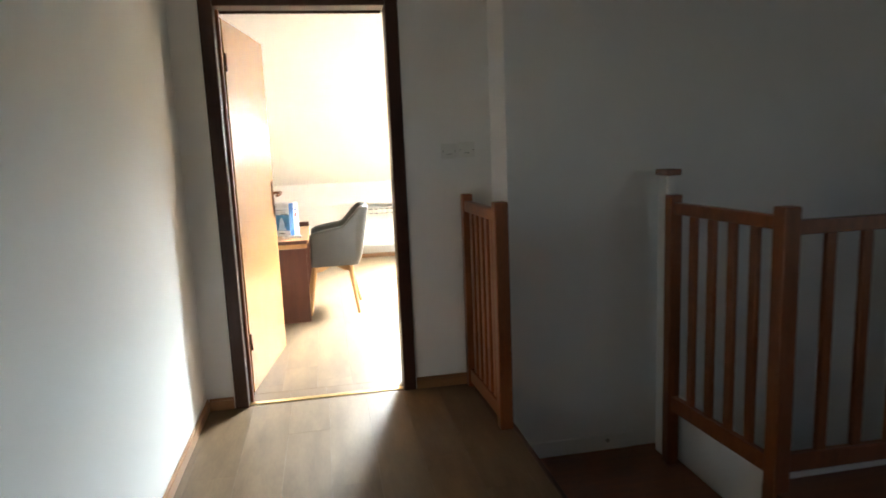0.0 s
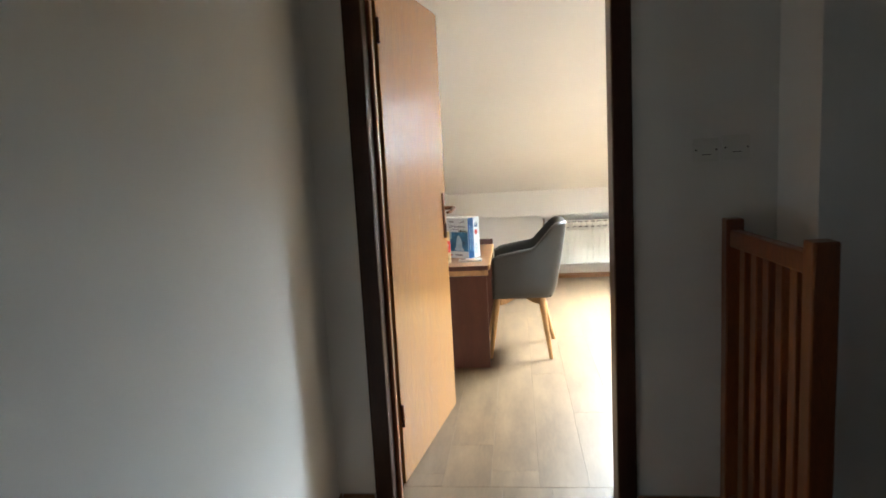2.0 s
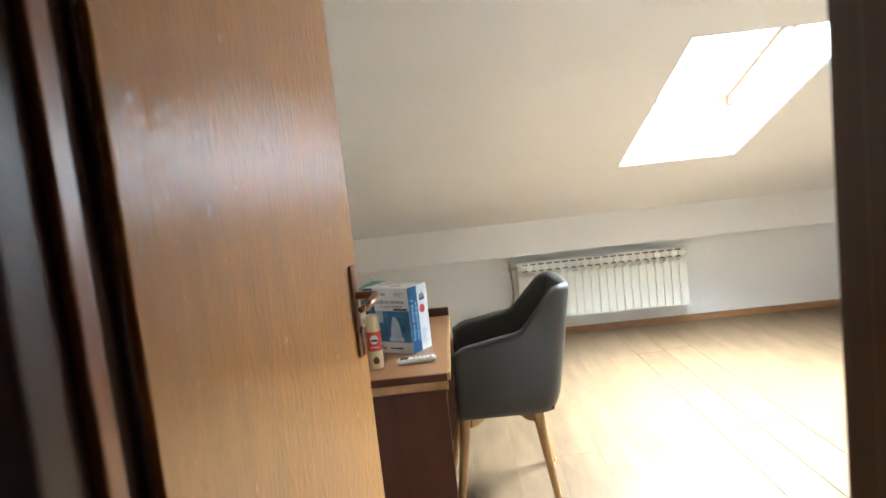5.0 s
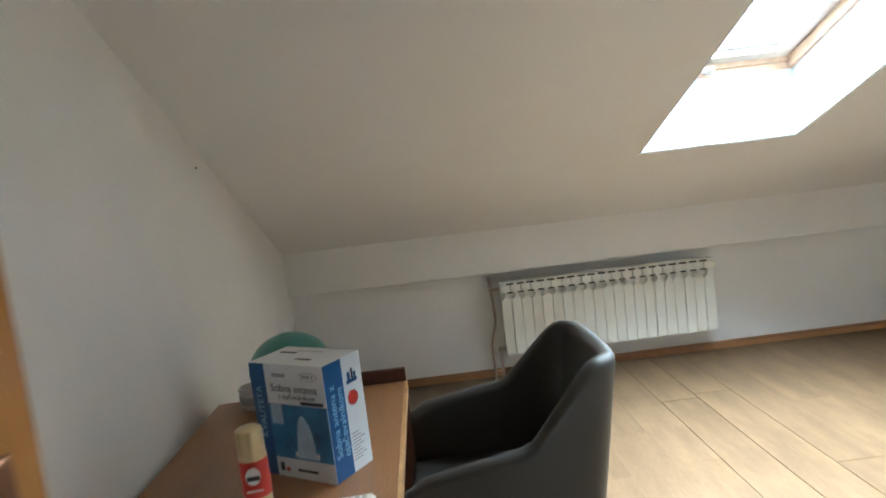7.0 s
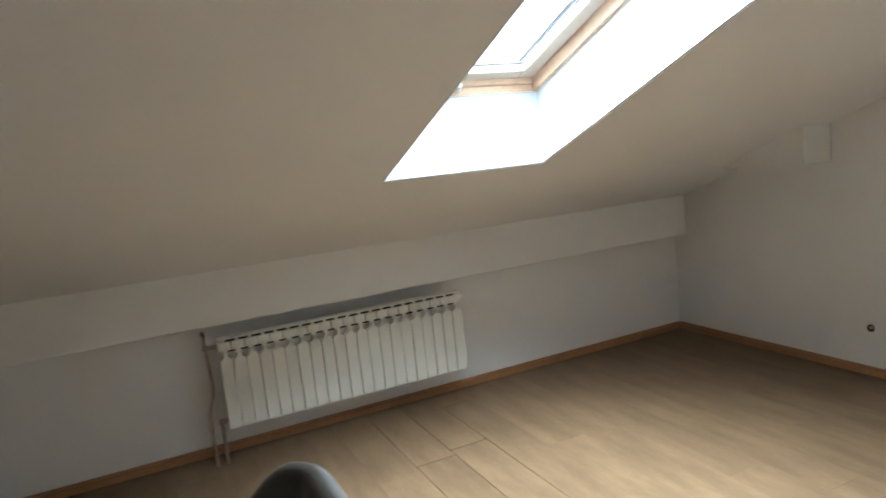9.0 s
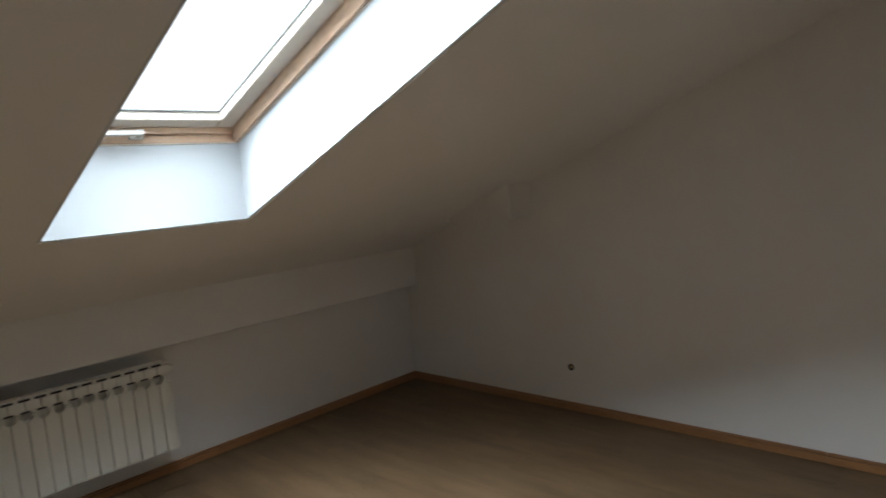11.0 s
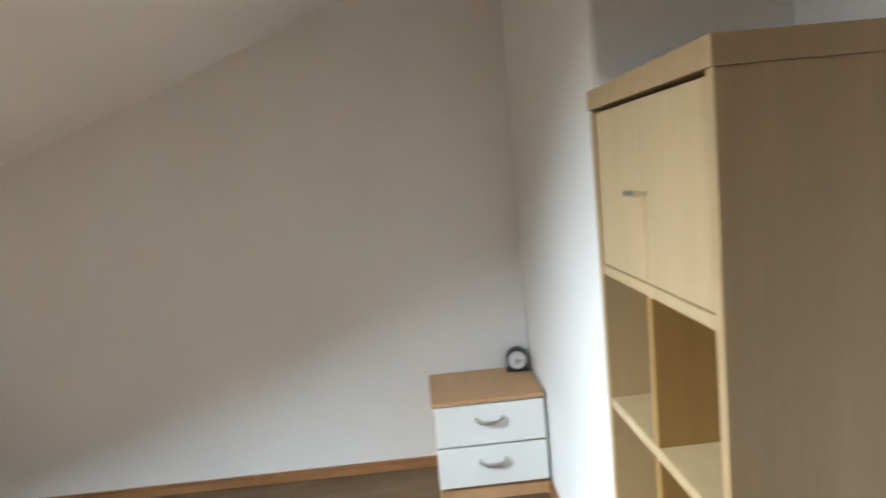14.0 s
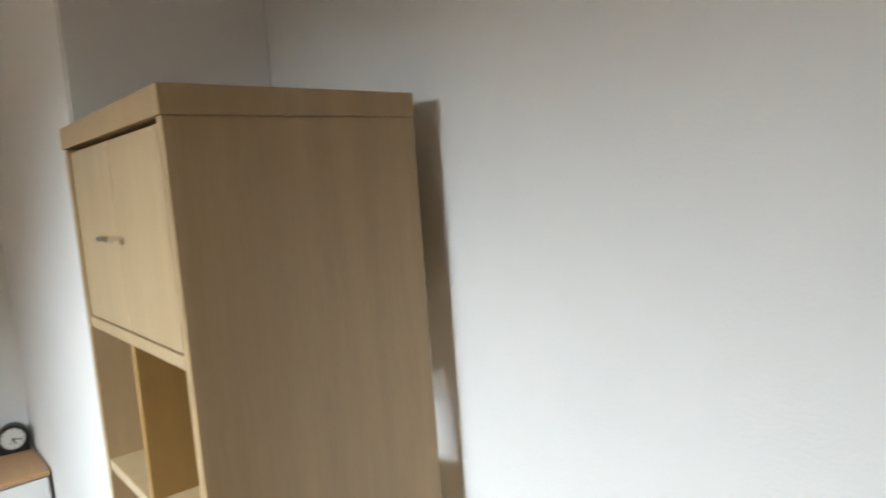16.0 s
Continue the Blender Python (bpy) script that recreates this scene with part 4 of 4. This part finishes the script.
can = thing("spray_can", (0.049, 1.759, DZ + 0.0005), "red and gold spray can with a gold cap on the desk", "spray can", turn=8)
part("can_body", lathe(bmesh.new(), [(0.0, 0.0), (0.024, 0.0), (0.027, 0.003), (0.0268, 0.006), (0.0268, 0.142), (0.0262, 0.147), (0.0, 0.147)]), GOLD, can, "gold and brown printed can", smooth=True)
part("cap", lathe(bmesh.new(), [(0.0255, 0.1475), (0.0258, 0.149), (0.0255, 0.190), (0.0245, 0.197), (0.021, 0.200), (0.0, 0.201)]), GOLD, can, "pale gold cap", smooth=True)
part("label", lathe(bmesh.new(), [(0.0272, 0.068), (0.0273, 0.069), (0.0273, 0.139), (0.0272, 0.140)]), RED, can, "red paper label", smooth=True)
bm = bmesh.new()
prism(bm, [(0.014 * math.cos(k * math.pi / 10), 0.112 + 0.017 * math.sin(k * math.pi / 10)) for k in range(20)], "y", -0.0280, -0.0265)
part("logo_mark", bm, CARD_WHITE, can)
part("logo_mark", boxes((-0.012, 0.012, -0.0284, -0.0280, 0.104, 0.113)), INK, can)
part("text_bar", boxes((-0.015, 0.015, -0.0280, -0.0262, 0.082, 0.0845)), CARD_WHITE, can)
bm = bmesh.new()
lathe(bm, [(0.0, -0.014), (0.009, -0.012), (0.012, 0.0), (0.008, 0.011), (0.0, 0.014)], (0, 0, 0.034), 14)
bmesh.ops.scale(bm, vec=(1.0, 0.12, 1.0), verts=bm.verts)
bmesh.ops.translate(bm, vec=(0, -0.0268, 0), verts=bm.verts)
part("picture", bm, DESK_DARK, can, "brown picture on the can", smooth=True)

rc = thing("remote_control", (0.195, 1.777, DZ + 0.0005), "white remote control with a small grey display on the desk", "remote control", turn=5)
bm = boxes((-0.074, 0.074, -0.021, 0.021, 0.0, 0.018))
bmesh.ops.bevel(bm, geom=list(bm.edges), offset=0.006, segments=3, affect="EDGES")
part("case", bm, PLASTIC, rc, smooth=True)
part("display", boxes((-0.060, -0.030, -0.013, 0.013, 0.0181, 0.0186)), SCREEN, rc, "grey display")
for i in range(5):
    for j in range(2):
        part("button", boxes((-0.012 + i * 0.015, -0.003 + i * 0.015, -0.010 + j * 0.013, -0.003 + j * 0.013, 0.0179, 0.0195), bevel=0.0008), GREY_PLASTIC, rc)

tub_ob = thing("round_tin", (-0.150, 2.500, DZ + 0.0005), "open pale grey round tin on the desk beside the lamp", "tin")
part("tin_body", lathe(bmesh.new(), [(0.0, 0.0), (0.048, 0.0), (0.050, 0.003), (0.050, 0.056), (0.052, 0.058), (0.052, 0.064), (0.048, 0.064), (0.047, 0.008), (0.0, 0.008)]), PLASTIC, tub_ob, smooth=True)
part("band", lathe(bmesh.new(), [(0.0503, 0.016), (0.0508, 0.017), (0.0508, 0.040), (0.0503, 0.041)]), GREY_PLASTIC, tub_ob, "grey band", smooth=True)

lamp = thing("desk_lamp", (-0.014, 2.457, DZ + 0.0005), "teal enamelled desk lamp with a domed shade", "lamp")
part("base", lathe(bmesh.new(), [(0.0, 0.0), (0.070, 0.0), (0.072, 0.004), (0.066, 0.014), (0.020, 0.022), (0.0, 0.022)]), TEAL, lamp, smooth=True)
part("stem", tube(bmesh.new(), [(0.0, 0.03, 0.015), (0.0, 0.035, 0.08), (0.0, 0.02, 0.15), (0.0, 0.005, 0.19), (0.0, 0.0, 0.205)], 0.007, 10), CHROME, lamp, smooth=True)
prof = [(0.122 * math.sin(a), 0.105 * math.cos(a) + 0.118) for a in (math.pi / 2 * (1 - k / 12) for k in range(12))]
prof += [(0.012, 0.224), (0.0, 0.2245)]
inner = [(max(r - 0.003, 0), z - 0.003) for r, z in reversed(prof)]
bm = lathe(bmesh.new(), inner + prof, m=Matrix.Translation((0, 0, 0.0)) @ Matrix.Rotation(radians(-4), 4, "Y"))
shade = part("shade", bm, TEAL, lamp, "teal domed shade", smooth=True)
part("shade_knob", lathe(bmesh.new(), [(0.006, 0.2255), (0.006, 0.232), (0.010, 0.236), (0.009, 0.242), (0.0, 0.244)], sides=16, m=Matrix.Rotation(radians(-4), 4, "Y")), PLASTIC, shade, "white knob on the shade", smooth=True)

# ---- alarm clock ----
clock = thing("alarm_clock", (3.765, 0.694, 0.4265), "black arched alarm clock with a white dial on the chest", "clock", turn=-98)
clock.scale = (1.05, 1.05, 1.05)
arch = [(-0.046, 0.0), (0.046, 0.0), (0.048, 0.045)] + [(0.048 * math.cos(a), 0.050 + 0.048 * math.sin(a)) for a in (math.pi * k / 14 for k in range(1, 14))] + [(-0.048, 0.045)]
bm = prism(bmesh.new(), arch, "y", -0.022, 0.028)
bmesh.ops.bevel(bm, geom=[e for e in bm.edges if abs(e.verts[0].co.y - e.verts[1].co.y) < 1e-6], offset=0.004, segments=2, affect="EDGES")
part("clock_body", bm, BLACK, clock, smooth=True)
flat = Matrix.Translation((0, -0.0222, 0.052)) @ Matrix.Rotation(radians(90), 4, "X")
dial = part("dial", lathe(bmesh.new(), [(0.0, 0.0), (0.037, 0.0), (0.037, 0.0008), (0.0, 0.0008)], m=flat), DIAL, clock, "white dial")
part("rim", lathe(bmesh.new(), [(0.0375, 0.0), (0.042, 0.0), (0.041, 0.004), (0.038, 0.004), (0.0375, 0.0)], m=flat), BLACK, clock, smooth=True)
for k in range(12):
    a = k * math.pi / 6
    bm = boxes((-0.001, 0.001, 0.029, 0.034, 0.0009, 0.0013), m=flat @ Matrix.Rotation(a, 4, "Z"))
    part("hour_mark", bm, INK, dial)
for nm, ang, ln, wd in (("minute_hand", -105, 0.028, 0.0016), ("hour_hand", -160, 0.020, 0.0022), ("second_hand", 150, 0.022, 0.0008)):
    part(nm, boxes((-wd, wd, -0.004, ln, 0.0016, 0.0022), m=flat @ Matrix.Rotation(radians(ang), 4, "Z")), INK, dial)

# ---- small fixtures ----
def round_plate(name, at, turn, label):
    ob = thing(name, at, label, "socket", turn=turn)
    part("plate", boxes((-0.037, 0.037, -0.004, -0.0005, -0.037, 0.037), bevel=0.0015), PLASTER, ob)
    part("recess", lathe(bmesh.new(), [(0.019, 0.0), (0.019, 0.0018), (0.0155, 0.0018), (0.0150, 0.0005), (0.0, 0.0005)], m=Matrix.Translation((0, -0.004, 0)) @ Matrix.Rotation(radians(90), 4, "X")), DARK_HOLE, ob, "dark round opening", smooth=True)
    part("insert", lathe(bmesh.new(), [(0.0, 0.0), (0.007, 0.0), (0.007, 0.003), (0.0, 0.003)], m=Matrix.Translation((0.003, -0.0045, 0.003)) @ Matrix.Rotation(radians(90), 4, "X")), BRASS, ob, smooth=True)
    return ob


round_plate("wall_socket", (GABLE, 3.160, 0.251), -90, "painted-over round aerial socket low on the gable wall")


def switch(x0, x1, z0, z1):
    ob = thing("light_switch", ((x0 + x1) / 2, 0, (z0 + z1) / 2), "white plastic light switch beside the doorway", "switch", "light switches")
    w, h = (x1 - x0) / 2, (z1 - z0) / 2
    part("plate", boxes((-w, w, -0.010, -0.0005, -h, h), bevel=0.002), PLASTIC, ob)
    part("rocker", boxes((-w + 0.014, w - 0.014, -0.013, -0.0102, -h + 0.014, h - 0.014), bevel=0.001), PLASTIC, ob)
    for sx in (-1, 1):
        part("screw", lathe(bmesh.new(), [(0.0, 0.0), (0.003, 0.0), (0.003, 0.001), (0.0, 0.001)], sides=10, m=Matrix.Translation((sx * (w - 0.008), -0.010, 0.0)) @ Matrix.Rotation(radians(90), 4, "X")), DARK_HOLE, ob)
    part("mark", boxes((-0.014, 0.014, -0.0134, -0.0131, -0.016, -0.014)), DARK_HOLE, ob)
    return ob


switch(1.078, 1.158, 1.235, 1.312)
switch(1.170, 1.255, 1.238, 1.318)
nail = thing("wall_nail", (-0.352, 2.855, 1.402), "small dark nail in the white wall", "nail")
part("shank", tube(bmesh.new(), [(-0.005, 0, 0), (0.008, 0, 0.001)], 0.0015, 8), DARK_HOLE, nail)
part("head", lathe(bmesh.new(), [(0.0, 0.0), (0.004, 0.0), (0.004, 0.002), (0.0, 0.002)], sides=12, m=Matrix.Translation((0.007, 0, 0.001)) @ Matrix.Rotation(radians(90), 4, "Y")), DARK_HOLE, nail)
stop = thing("pipe_stub", (1.86, STAIR_Y, STAIR_Z + 0.055), "small grey pipe end in the stairwell wall", "pipe")
part("pipe_end", lathe(bmesh.new(), [(0.0, 0.0), (0.011, 0.0), (0.011, 0.02), (0.007, 0.022), (0.0, 0.022)], sides=14, m=Matrix.Rotation(radians(90), 4, "X")), GREY_PLASTIC, stop, smooth=True)

# ---- laminate boards, last ----
planks(floor_room, LEFT, GABLE, BACK + 0.001, KNEE, 0.0, 1.513, 5, {1.513: 2.35, 1.706: 3.765, 1.899: 2.9})
planks(floor_hall, HALL_L, EDGE_X, HALL_Y, -0.001, 0.0, 0.03, 8)
planks(floor_room, O0 - 0.012, O1 + 0.012, 0.003, BACK, 0.0, 0.21, 6)
